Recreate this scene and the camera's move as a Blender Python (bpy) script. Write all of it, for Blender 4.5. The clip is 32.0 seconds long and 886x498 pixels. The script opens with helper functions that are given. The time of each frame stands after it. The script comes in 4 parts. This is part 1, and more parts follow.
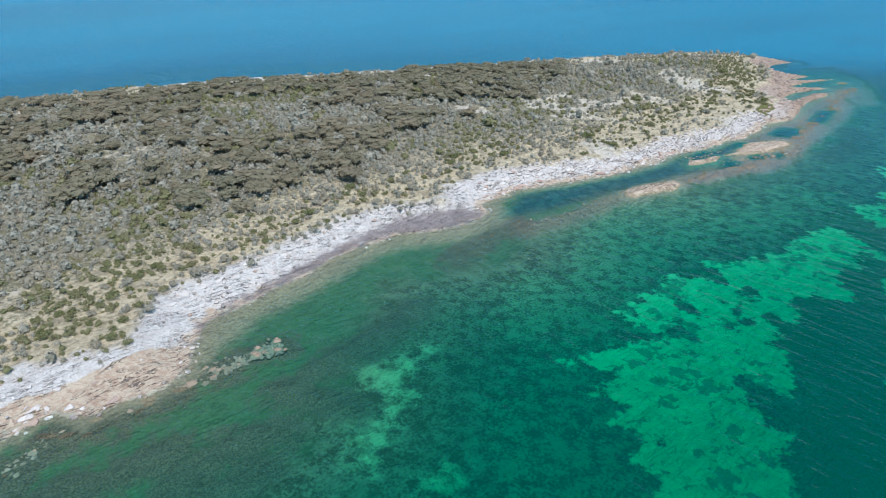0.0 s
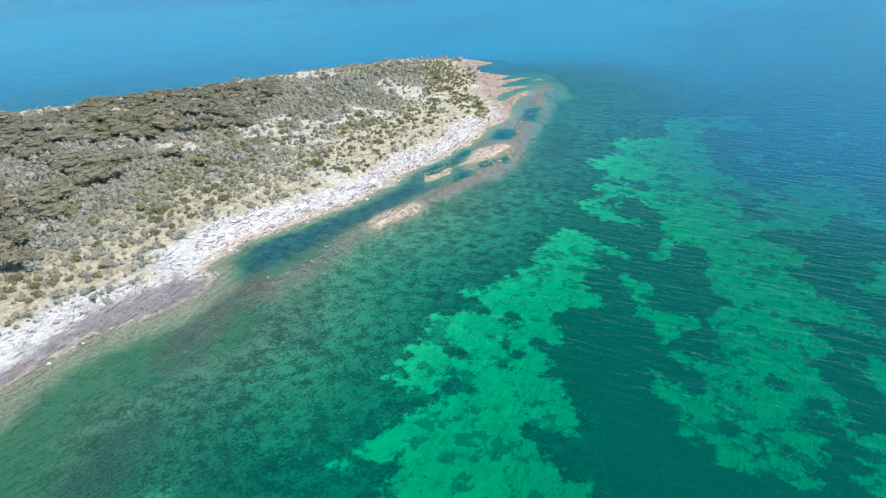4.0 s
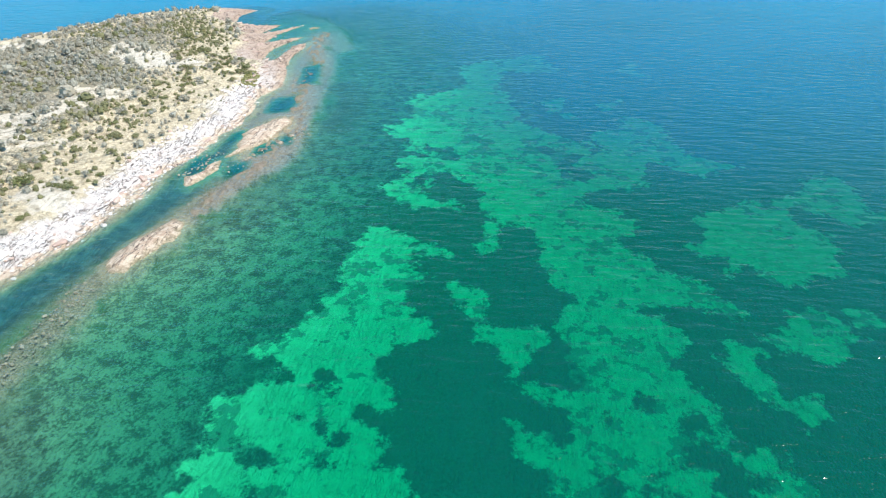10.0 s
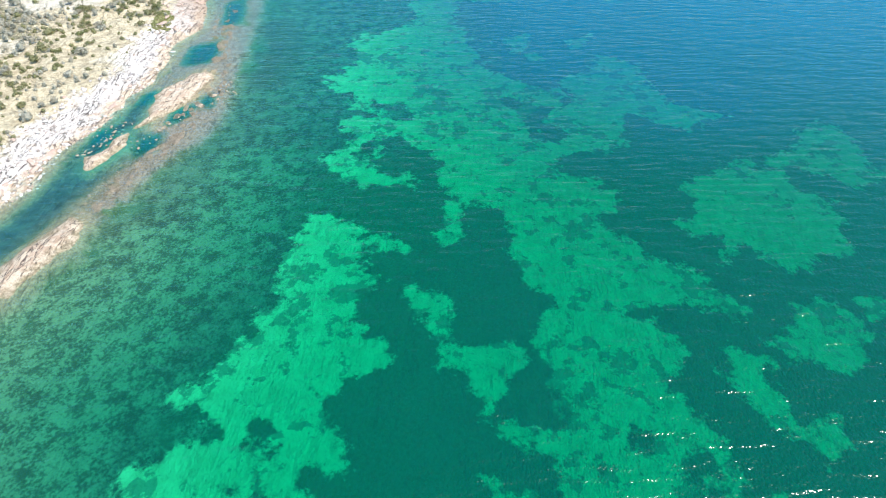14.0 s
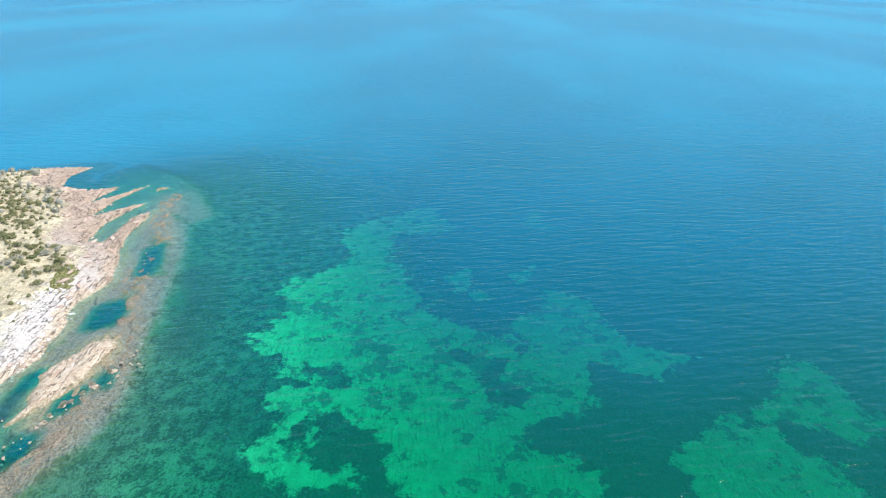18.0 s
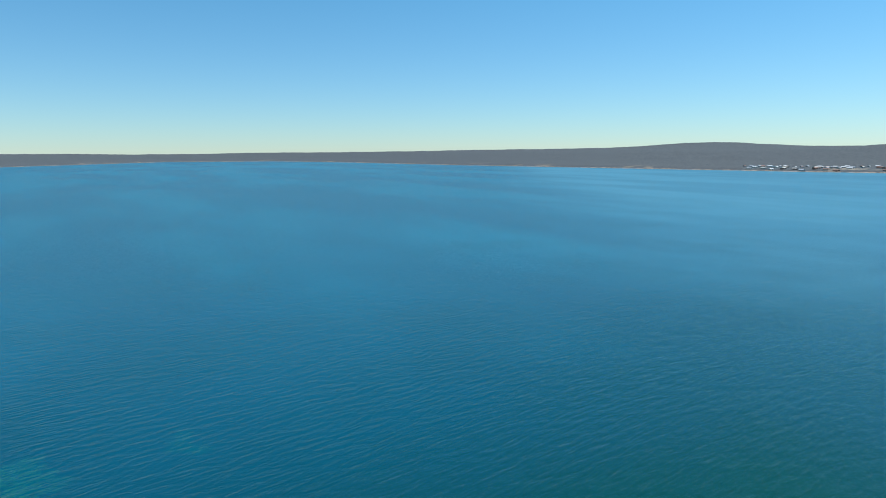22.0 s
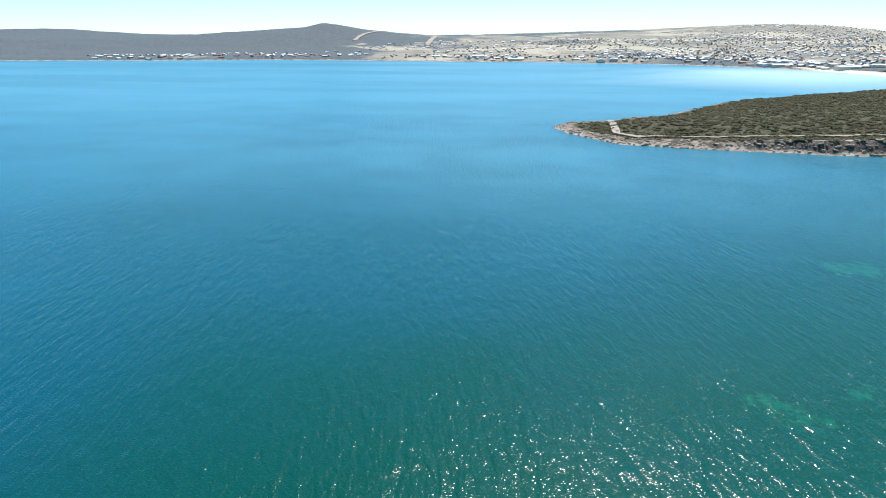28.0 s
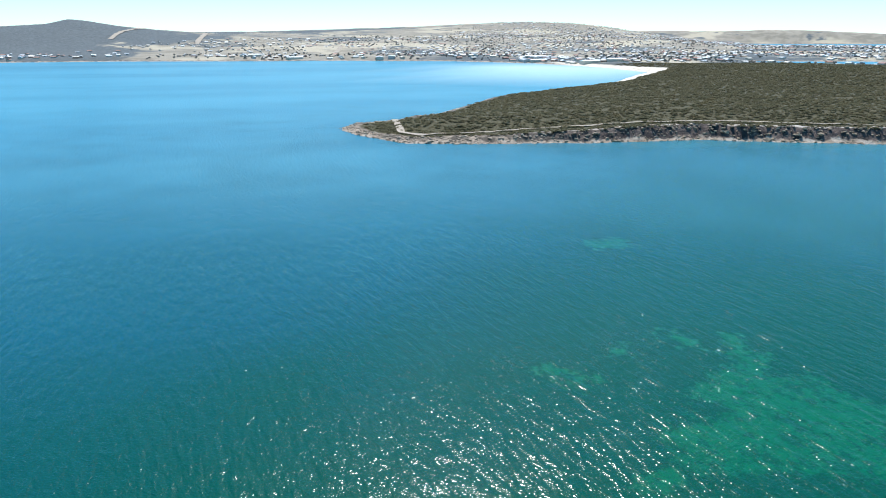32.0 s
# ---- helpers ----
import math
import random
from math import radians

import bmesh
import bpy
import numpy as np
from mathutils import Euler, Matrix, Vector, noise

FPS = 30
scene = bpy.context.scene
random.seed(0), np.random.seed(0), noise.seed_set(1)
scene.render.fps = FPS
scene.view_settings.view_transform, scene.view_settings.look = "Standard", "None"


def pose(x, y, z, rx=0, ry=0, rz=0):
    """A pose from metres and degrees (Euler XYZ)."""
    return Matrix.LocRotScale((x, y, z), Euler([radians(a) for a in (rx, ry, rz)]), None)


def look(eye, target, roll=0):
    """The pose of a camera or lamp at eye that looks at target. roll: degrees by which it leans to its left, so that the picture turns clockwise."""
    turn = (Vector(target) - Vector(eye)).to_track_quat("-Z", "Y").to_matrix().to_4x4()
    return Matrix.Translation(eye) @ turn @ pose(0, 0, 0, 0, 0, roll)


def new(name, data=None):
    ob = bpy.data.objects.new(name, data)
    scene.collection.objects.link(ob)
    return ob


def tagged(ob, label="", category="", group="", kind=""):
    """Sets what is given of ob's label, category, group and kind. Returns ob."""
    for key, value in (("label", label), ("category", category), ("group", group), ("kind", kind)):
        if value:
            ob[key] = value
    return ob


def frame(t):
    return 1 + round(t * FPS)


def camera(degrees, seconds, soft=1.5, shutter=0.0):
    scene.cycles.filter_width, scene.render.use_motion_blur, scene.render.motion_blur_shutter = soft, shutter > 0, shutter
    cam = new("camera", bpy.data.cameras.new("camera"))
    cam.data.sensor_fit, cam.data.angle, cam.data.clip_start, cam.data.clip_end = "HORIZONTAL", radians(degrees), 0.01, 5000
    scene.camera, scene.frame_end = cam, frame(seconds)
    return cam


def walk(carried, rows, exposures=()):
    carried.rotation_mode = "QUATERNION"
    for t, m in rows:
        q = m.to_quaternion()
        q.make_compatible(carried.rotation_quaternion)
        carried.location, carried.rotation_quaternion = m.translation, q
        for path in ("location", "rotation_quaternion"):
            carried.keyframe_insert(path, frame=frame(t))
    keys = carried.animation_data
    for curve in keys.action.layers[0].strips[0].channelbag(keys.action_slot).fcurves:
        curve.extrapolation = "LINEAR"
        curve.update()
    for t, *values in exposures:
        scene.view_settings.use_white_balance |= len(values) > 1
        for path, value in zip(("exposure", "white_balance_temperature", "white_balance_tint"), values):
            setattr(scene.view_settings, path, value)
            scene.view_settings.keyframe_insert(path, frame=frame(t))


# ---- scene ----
# ---- camera: seconds, place, pitch, heading (to the left of +y) and roll in degrees ----
ROWS = [
    (0, 0.00, 0.00, 50.00, -27.68, 0.00, -1.02),
    (0.5, 0.29, 2.20, 49.97, -27.66, -4.74, -0.89),
    (1, 0.64, 4.37, 49.94, -27.62, -8.22, -0.71),
    (1.5, 1.09, 6.47, 49.95, -27.56, -11.97, -0.52),
    (2, 1.66, 8.43, 49.96, -27.57, -15.53, -0.41),
    (2.5, 2.43, 10.54, 49.98, -27.53, -18.58, -0.20),
    (3, 3.29, 12.53, 50.01, -27.51, -21.13, -0.14),
    (3.5, 4.22, 14.45, 50.05, -27.48, -23.19, -0.14),
    (5.5, 8.69, 22.03, 49.84, -27.27, -30.54, -0.02),
    (6, 9.88, 24.00, 49.73, -27.20, -32.39, 0.09),
    (6.5, 11.13, 25.77, 49.59, -27.12, -34.16, 0.18),
    (7, 12.38, 27.35, 49.42, -27.04, -35.88, 0.10),
    (7.5, 13.77, 28.93, 49.28, -26.91, -37.69, 0.08),
    (8, 15.19, 30.49, 49.15, -26.80, -39.83, 0.15),
    (8.5, 16.53, 32.09, 49.03, -26.64, -42.01, 0.38),
    (9, 17.92, 33.66, 48.89, -26.63, -43.53, 0.44),
    (9.5, 19.34, 35.05, 48.81, -28.66, -44.37, 0.30),
    (10, 20.83, 36.43, 48.81, -32.95, -44.63, 0.29),
    (10.5, 22.40, 37.87, 48.89, -37.45, -44.66, 0.26),
    (11, 24.01, 39.33, 48.98, -40.03, -44.69, 0.18),
    (11.5, 25.66, 40.79, 49.01, -40.70, -44.77, 0.11),
    (12, 27.18, 42.13, 49.02, -40.68, -45.22, -0.02),
    (12.5, 28.68, 43.49, 49.02, -40.63, -46.13, 0.04),
    (13, 30.20, 44.85, 49.03, -40.62, -46.99, 0.03),
    (13.5, 31.73, 46.20, 49.04, -40.62, -47.85, 0.02),
    (14, 33.27, 47.54, 49.07, -40.54, -49.02, 0.19),
    (14.5, 34.93, 48.90, 49.08, -40.27, -49.99, 0.20),
    (15, 36.70, 50.25, 49.12, -36.83, -50.49, 0.22),
    (15.5, 38.23, 51.47, 49.27, -30.28, -50.88, 0.11),
    (17.5, 44.15, 58.17, 51.54, -23.53, -54.12, 0.35),
    (18, 45.92, 59.52, 52.17, -23.81, -55.70, 0.16),
    (18.5, 47.86, 60.70, 52.77, -24.09, -57.73, 0.02),
    (19, 50.01, 61.70, 53.27, -24.45, -60.48, -0.14),
    (19.5, 52.23, 62.60, 53.68, -22.11, -62.75, -0.22),
    (20, 54.26, 63.35, 53.93, -15.88, -63.74, -0.34),
    (20.5, 56.04, 63.95, 53.93, -11.14, -65.87, -0.34),
    (21, 58.05, 64.03, 53.83, -8.99, -70.41, -0.35),
    (21.5, 60.36, 63.67, 53.66, -8.88, -78.67, -0.37),
    (22, 62.77, 63.13, 53.43, -8.86, -86.68, -0.36),
    (22.5, 64.96, 62.83, 53.09, -10.69, -93.25, -0.38),
    (23, 67.06, 62.54, 52.71, -13.19, -97.01, -0.38),
    (23.5, 69.10, 62.08, 52.29, -15.80, -100.17, -0.40),
    (24, 71.01, 61.55, 51.87, -17.84, -103.61, -0.42),
    (24.5, 72.66, 61.05, 51.46, -18.72, -107.20, -0.22),
    (25, 74.05, 60.60, 51.08, -18.73, -113.24, -0.11),
    (25.5, 75.16, 60.17, 50.78, -18.71, -119.70, -0.01),
    (26, 75.95, 59.74, 50.58, -18.65, -125.93, 0.25),
    (26.5, 76.53, 59.38, 50.49, -18.61, -131.16, 0.37),
    (28.5, 77.11, 60.64, 52.13, -18.64, -142.39, -0.05),
    (29, 76.85, 61.11, 52.66, -18.66, -143.71, -0.08),
    (29.5, 76.53, 61.57, 53.21, -18.71, -145.80, -0.09),
    (30, 76.26, 61.97, 53.76, -18.76, -148.41, -0.13),
    (30.5, 75.99, 62.37, 54.28, -18.82, -151.77, -0.13),
    (31, 75.68, 62.72, 54.74, -18.86, -155.21, -0.15),
    (31.5, 75.42, 63.01, 55.12, -18.89, -157.67, -0.11),
    (32, 75.17, 63.28, 55.47, -18.93, -159.84, -0.10),
]
cam = camera(70.61, 32.0, soft=1.0)
walk(cam, [(t, pose(x, y, z, 90 + pitch, 0, head) @ pose(0, 0, 0, 0, 0, roll)) for t, x, y, z, pitch, head, roll in ROWS],
     exposures=[(0, -0.05, 5950, 10), (3, 0.22, 6075, 10), (6, 0.4, 6150, 10), (9, 0.55, 6350, 10), (13, 0.75, 6406, 10), (15.5, 0.72, 6350, 10), (18, 0.6, 6450, 10), (19, 0.62, 6375, 10), (20, 0.6, 6300, 10), (20.5, 0.1, 6300, 10), (21, -0.35, 6300, 10), (23, -0.3, 6500, 10), (24.5, 0.15, 6588, 10), (26, 0.3, 6550, 10), (32, 0.25, 6250, 10)])

# ---- light: high sun and clear sky ----
SUN_EL, SUN_AZ = 60.0, 157.0
world = bpy.data.worlds.new("sky")
scene.world = world
world.use_nodes = True
wn = world.node_tree.nodes
sky = wn.new("ShaderNodeTexSky")
sky.sky_type = "NISHITA"
sky.sun_disc = False
sky.sun_elevation, sky.sun_rotation = radians(SUN_EL), radians(SUN_AZ)
sky.altitude, sky.air_density, sky.dust_density, sky.ozone_density = 0, 1.0, 0.0, 1.0
air = wn.new("ShaderNodeMix")
air.data_type, air.blend_type = "RGBA", "MULTIPLY"
air.inputs[0].default_value = 1.0
up = wn.new("ShaderNodeTexCoord")
split = wn.new("ShaderNodeSeparateXYZ")
world.node_tree.links.new(up.outputs["Generated"], split.inputs[0])
rise = wn.new("ShaderNodeMapRange")
rise.inputs[2].default_value = 0.35
world.node_tree.links.new(split.outputs[2], rise.inputs[0])
hue = wn.new("ShaderNodeMix")
hue.data_type = "RGBA"
hue.inputs[6].default_value, hue.inputs[7].default_value = (0.70, 0.98, 1.27, 1), (0.52, 1.24, 1.40, 1)
world.node_tree.links.new(rise.outputs[0], hue.inputs[0])
world.node_tree.links.new(hue.outputs[2], air.inputs[7])
world.node_tree.links.new(sky.outputs[0], air.inputs[6])
world.node_tree.links.new(air.outputs[2], wn["Background"].inputs[0])
wn["Background"].inputs[1].default_value = 0.12
lamp = bpy.data.lights.new("sun", "SUN")
lamp.energy, lamp.angle, lamp.color = 5.0, radians(0.53), (1.0, 0.95, 0.88)
sun = new("sun", lamp)
sun_from = Vector((math.sin(radians(SUN_AZ)) * math.cos(radians(SUN_EL)), math.cos(radians(SUN_AZ)) * math.cos(radians(SUN_EL)), math.sin(radians(SUN_EL))))
sun.matrix_world = look(sun_from * 200, (0, 0, 0))


# ---- material helpers ----
class Mat:
    def __init__(self, name):
        self.m = bpy.data.materials.new(name)
        self.m.use_nodes = True
        self.t = self.m.node_tree
        self.t.nodes.clear()
        self.out = self.t.nodes.new("ShaderNodeOutputMaterial")

    def node(self, kind, inputs=None, operation="", data_type="", blend_type="", interpolation_type="", attribute_name=""):
        n = self.t.nodes.new("ShaderNode" + kind)
        if operation:
            n.operation = operation
        if data_type:
            n.data_type, n.blend_type = data_type, blend_type
        if interpolation_type:
            n.interpolation_type = interpolation_type
        if attribute_name:
            n.attribute_name = attribute_name
        for k, v in (inputs or {}).items():
            self.put(n.inputs[k], v)
        return n

    def put(self, socket, v):
        if hasattr(v, "is_output"):
            self.t.links.new(v, socket)
        elif isinstance(v, tuple) and len(v) == 3 and socket.type == "RGBA":
            socket.default_value = (*v, 1)
        else:
            socket.default_value = v

    def math(self, op, a, b=0.0, clamp=False):
        n = self.node("Math", {0: a, 1: b}, operation=op)
        n.use_clamp = clamp
        return n.outputs[0]

    def mix(self, fac, a, b, blend="MIX"):
        n = self.node("Mix", data_type="RGBA", blend_type=blend)
        self.put(n.inputs[0], fac), self.put(n.inputs[6], a), self.put(n.inputs[7], b)
        return n.outputs[2]

    def ramp(self, v, lo, hi, a=0.0, b=1.0):
        n = self.node("MapRange", {0: v, 1: lo, 2: hi, 3: a, 4: b}, interpolation_type="SMOOTHSTEP")
        return n.outputs[0]

    def at(self):
        return self.node("NewGeometry").outputs["Position"]

    def noise(self, scale, detail=4.0, rough=0.55, vec=None, dist=0.0):
        n = self.node("TexNoise", {"Vector": vec or self.at(), "Scale": scale, "Detail": detail, "Roughness": rough, "Distortion": dist})
        return n.outputs[0]

    def mapped(self, scale=(1, 1, 1), rot=0.0):
        turned = self.node("Mapping", {"Vector": self.at(), "Rotation": (0, 0, radians(rot))}).outputs[0]
        return self.node("Mapping", {"Vector": turned, "Scale": scale}).outputs[0]

    def attr(self, name):
        return self.node("Attribute", attribute_name=name).outputs["Fac"]

    def bump(self, h, dist=0.1, strength=1.0, normal=None):
        n = self.node("Bump", {"Height": h, "Distance": dist, "Strength": strength})
        if normal:
            self.put(n.inputs["Normal"], normal)
        return n.outputs[0]

    def finish(self, color, rough=0.85, normal=None, spec=0.3, **more):
        b = self.node("BsdfPrincipled", {"Base Color": color, "Roughness": rough, "Specular IOR Level": spec, **more})
        if normal:
            self.put(b.inputs["Normal"], normal)
        self.t.links.new(b.outputs[0], self.out.inputs[0])
        return self.m


def make_plain(name, color, rough=0.8, vary=0.25, scale=3.0, bump=0.0):
    """A matt surface with blotches at two scales, a tone of its own for each object, and fine relief."""
    m = Mat(name)
    dark = tuple(c * (1 - vary) for c in color)
    light = tuple(min(1, c * (1 + vary)) for c in color)
    c = m.mix(m.ramp(m.noise(scale, 5), 0.35, 0.65), dark, light)
    c = m.mix(m.ramp(m.noise(scale * 9, 3), 0.4, 0.7, 0, 0.5), c, dark)
    tone = m.node("ObjectInfo").outputs["Random"]
    c = m.mix(m.math("MULTIPLY", tone, 0.35), c, light)
    return m.finish(c, rough, m.bump(m.noise(scale * 6, 4), bump) if bump else None)


def make_leaf(name, dark, light, dry):
    """Foliage: each island of the mesh has a tone of its own; some are dry."""
    m = Mat(name)
    tone = m.node("NewGeometry").outputs["Random Per Island"]
    c = m.mix(tone, dark, light)
    c = m.mix(m.ramp(m.noise(0.16, 2), 0.5, 0.68, 0, 0.7), c, dry)
    c = m.mix(m.math("MULTIPLY", m.node("ObjectInfo").outputs["Random"], 0.6), c, dry)
    b = m.node("BsdfPrincipled", {"Base Color": c, "Roughness": 0.75, "Specular IOR Level": 0.06})
    tl = m.node("BsdfTranslucent", {"Color": c})
    mixed = m.node("MixShader", {0: 0.35, 1: b.outputs[0], 2: tl.outputs[0]})
    m.t.links.new(mixed.outputs[0], m.out.inputs[0])
    return m.m


def make_rock(name, a, b, c, scale=0.5):
    m = Mat(name)
    col = m.mix(m.ramp(m.noise(scale, 6, 0.6), 0.35, 0.65), a, b)
    col = m.mix(m.ramp(m.noise(scale * 3.5, 5, 0.65), 0.5, 0.68), col, c)
    col = m.mix(m.math("MULTIPLY", m.node("NewGeometry").outputs["Random Per Island"], 0.45), col, c)
    col = m.mix(m.math("MULTIPLY", m.node("ObjectInfo").outputs["Random"], 0.4), col, b)
    return m.finish(col, 0.85, m.bump(m.noise(scale * 14, 6, 0.65), 0.06))


ROCK_PALE = make_rock("limestone", (0.55, 0.47, 0.41), (0.70, 0.635, 0.575), (0.40, 0.32, 0.265))
ROCK_PINK = make_rock("pink_rock", (0.42, 0.29, 0.22), (0.51, 0.39, 0.31), (0.30, 0.19, 0.145))
ROCK_DARK = make_rock("wet_rock", (0.24, 0.175, 0.115), (0.36, 0.275, 0.19), (0.14, 0.105, 0.075))
BARK = make_plain("bark", (0.24, 0.20, 0.16), 0.9, 0.3, 6, 0.02)
LEAF_MALLEE = make_leaf("mallee_leaf", (0.175, 0.160, 0.100), (0.30, 0.275, 0.18), (0.31, 0.25, 0.165))
LEAF_GREY = make_leaf("saltbush_leaf", (0.26, 0.245, 0.18), (0.50, 0.465, 0.375), (0.40, 0.345, 0.25))
LEAF_GREEN = make_leaf("green_leaf", (0.115, 0.130, 0.050), (0.25, 0.255, 0.105), (0.30, 0.27, 0.15))
LEAF_MAT = make_leaf("succulent_leaf", (0.27, 0.27, 0.10), (0.38, 0.37, 0.16), (0.40, 0.35, 0.18))
LEAF_DARK = make_leaf("coast_scrub_leaf", (0.105, 0.098, 0.050), (0.145, 0.132, 0.070), (0.14, 0.118, 0.066))


def ground_material():
    """Island soil and bare rock above the water, rock flats, sand and seagrass below it."""
    m = Mat("island_and_seabed")
    shore, peb, sand, reef, mott = m.attr("shore"), m.attr("pebble"), m.attr("sand"), m.attr("reef"), m.attr("mottle")
    fine, mid = m.noise(9, 5, 0.65), m.noise(1.3, 6, 0.6)
    # soil with dry grass and litter
    soil = m.mix(m.ramp(mid, 0.35, 0.65), (0.44, 0.355, 0.225), (0.62, 0.515, 0.345))
    bare_soil = m.ramp(m.math("ADD", m.attr("open_ground"), m.math("MULTIPLY", m.math("SUBTRACT", m.noise(0.4, 4), 0.5), 0.25)), 0.19, 0.26)
    soil = m.mix(m.math("MULTIPLY", bare_soil, 0.9), soil, (0.60, 0.53, 0.42))
    soil = m.mix(m.ramp(m.noise(0.5, 5), 0.5, 0.66, 0, 0.6), soil, (0.27, 0.22, 0.14))
    soil = m.mix(m.ramp(fine, 0.55, 0.72, 0, 0.5), soil, (0.24, 0.20, 0.13))
    herb = m.mix(m.ramp(m.noise(0.11, 3), 0.42, 0.58), (0.31, 0.275, 0.21), (0.215, 0.205, 0.11))
    cover = m.math("ADD", m.noise(1.7, 6, 0.7), m.math("MULTIPLY", m.noise(0.07, 3), 0.35))
    cover = m.math("SUBTRACT", cover, m.ramp(m.attr("dune"), -3.0, 4.0, 0, 0.2))
    cover = m.math("SUBTRACT", cover, m.math("MULTIPLY", bare_soil, 0.25))
    cover = m.math("SUBTRACT", cover, m.ramp(shore, 34.0, 12.0, 0, 0.24))
    soil = m.mix(m.ramp(cover, 0.50, 0.66, 0, 0.85), soil, m.mix(m.ramp(fine, 0.4, 0.62), herb, (0.13, 0.12, 0.075)))
    # bleached bedded rock: long joints along the shore, rubble speckle
    rock = m.mix(m.ramp(mid, 0.3, 0.62), (0.48, 0.41, 0.355), (0.65, 0.59, 0.53))
    rock = m.mix(m.ramp(m.noise(0.7, 6, 0.65), 0.5, 0.66, 0, 0.6), rock, (0.46, 0.35, 0.29))
    speck = m.noise(4.2, 4, 0.7)
    rock = m.mix(m.ramp(speck, 0.5, 0.64, 0, 0.6), rock, (0.30, 0.255, 0.23))
    rock = m.mix(m.ramp(speck, 0.46, 0.34, 0, 0.6), rock, (0.70, 0.65, 0.59))
    bed = m.noise(0.9, 5, 0.6, m.mapped((0.22, 1.5, 1), -39), 0.5)
    joint = m.ramp(m.math("ABSOLUTE", m.math("SUBTRACT", bed, 0.5)), 0.022, 0.004)
    joint = m.math("MULTIPLY", joint, m.ramp(m.noise(0.3, 3), 0.36, 0.5))
    rock = m.mix(joint, rock, (0.10, 0.08, 0.07))
    east = m.ramp(m.node("SeparateXYZ", {0: m.at()}).outputs[0], 84.0, 108.0)
    pinkish = m.mix(m.ramp(mid, 0.35, 0.65), (0.30, 0.20, 0.14), (0.40, 0.295, 0.215))
    rock = m.mix(m.math("MULTIPLY", east, 0.9), rock, m.mix(joint, pinkish, (0.16, 0.11, 0.09)))
    west = m.ramp(m.node("SeparateXYZ", {0: m.at()}).outputs[0], 45.0, -15.0)
    rock = m.mix(m.math("MULTIPLY", west, m.ramp(m.noise(2.4, 5, 0.7), 0.38, 0.6, 0.1, 0.6)), rock, (0.71, 0.66, 0.60))
    edge = m.math("ADD", shore, m.math("MULTIPLY", m.math("SUBTRACT", m.noise(0.35, 5), 0.5), 7.0))
    edge = m.math("SUBTRACT", edge, m.math("MULTIPLY", west, 2.5))
    c = m.mix(m.ramp(edge, 5.0, 8.0), rock, soil)
    low = m.math("ADD", shore, m.math("MULTIPLY", m.math("SUBTRACT", m.noise(0.45, 5), 0.5), 6.0))
    tan = m.mix(m.ramp(mid, 0.35, 0.6), (0.46, 0.30, 0.19), (0.58, 0.45, 0.31))
    tan = m.mix(m.math("MULTIPLY", east, 0.8), tan, pinkish)
    tan = m.mix(m.ramp(speck, 0.52, 0.66, 0, 0.6), tan, (0.34, 0.25, 0.19))
    low = m.math("SUBTRACT", low, m.ramp(m.attr("platform"), -1.5, 1.5, 0, 9.0))
    c = m.mix(m.ramp(low, 3.0, 1.0, 0, 0.85), c, m.mix(joint, tan, (0.12, 0.085, 0.07)))
    wrack = m.mix(m.ramp(m.noise(6, 4, 0.7), 0.35, 0.65), (0.11, 0.09, 0.085), (0.33, 0.27, 0.255))
    pe = m.math("ADD", peb, m.math("MULTIPLY", m.math("SUBTRACT", m.noise(0.5, 5), 0.5), 5.0))
    c = m.mix(m.ramp(pe, -0.8, 1.6, 0, 0.85), c, wrack)
    # under water
    n1, n2, n3 = m.noise(0.16, 3, 0.5), m.noise(0.55, 6, 0.62), m.noise(2.6, 5, 0.65)
    fray = m.math("ADD", m.math("MULTIPLY", m.math("SUBTRACT", n1, 0.5), 5.0), m.math("MULTIPLY", m.math("SUBTRACT", n2, 0.5), 6.5))
    fray = m.math("ADD", fray, m.math("MULTIPLY", m.math("SUBTRACT", n3, 0.5), 1.5))
    clean = m.ramp(m.math("ADD", m.math("MINIMUM", sand, 1.9), fray), -0.55, 0.6)
    deep = m.ramp(m.math("ADD", m.math("MINIMUM", m.attr("deep_sand"), 2.4), m.math("MULTIPLY", fray, 1.6)), -1.8, 2.0)
    weed = m.mix(m.ramp(n3, 0.3, 0.7), (0.062, 0.130, 0.048), (0.110, 0.190, 0.082))
    weed = m.mix(m.ramp(n2, 0.4, 0.7, 0, 0.5), weed, (0.13, 0.17, 0.10))
    bare = m.mix(m.ramp(n2, 0.3, 0.7), (0.58, 0.68, 0.31), (0.78, 0.88, 0.42))
    tuft = m.math("ADD", m.noise(0.33, 5, 0.65), m.math("MULTIPLY", m.math("SUBTRACT", m.noise(0.05, 2), 0.5), 0.35))
    bare = m.mix(m.ramp(tuft, 0.545, 0.60, 0, 0.72), bare, (0.17, 0.22, 0.12))
    bare = m.mix(m.ramp(n3, 0.58, 0.68, 0, 0.55), bare, (0.20, 0.24, 0.15))
    blade = m.math("ADD", m.math("MULTIPLY", n2, 0.5), m.math("MULTIPLY", n3, 0.5))
    thin = m.mix(m.ramp(blade, 0.42, 0.58), (0.105, 0.085, 0.045), (0.27, 0.24, 0.14))
    mo = m.math("ADD", mott, m.math("MULTIPLY", m.math("SUBTRACT", n1, 0.5), 24.0))
    sea = m.mix(m.ramp(mo, -5.0, 7.0), weed, thin)
    half = m.mix(m.ramp(blade, 0.44, 0.55), (0.12, 0.125, 0.065), (0.31, 0.32, 0.17))
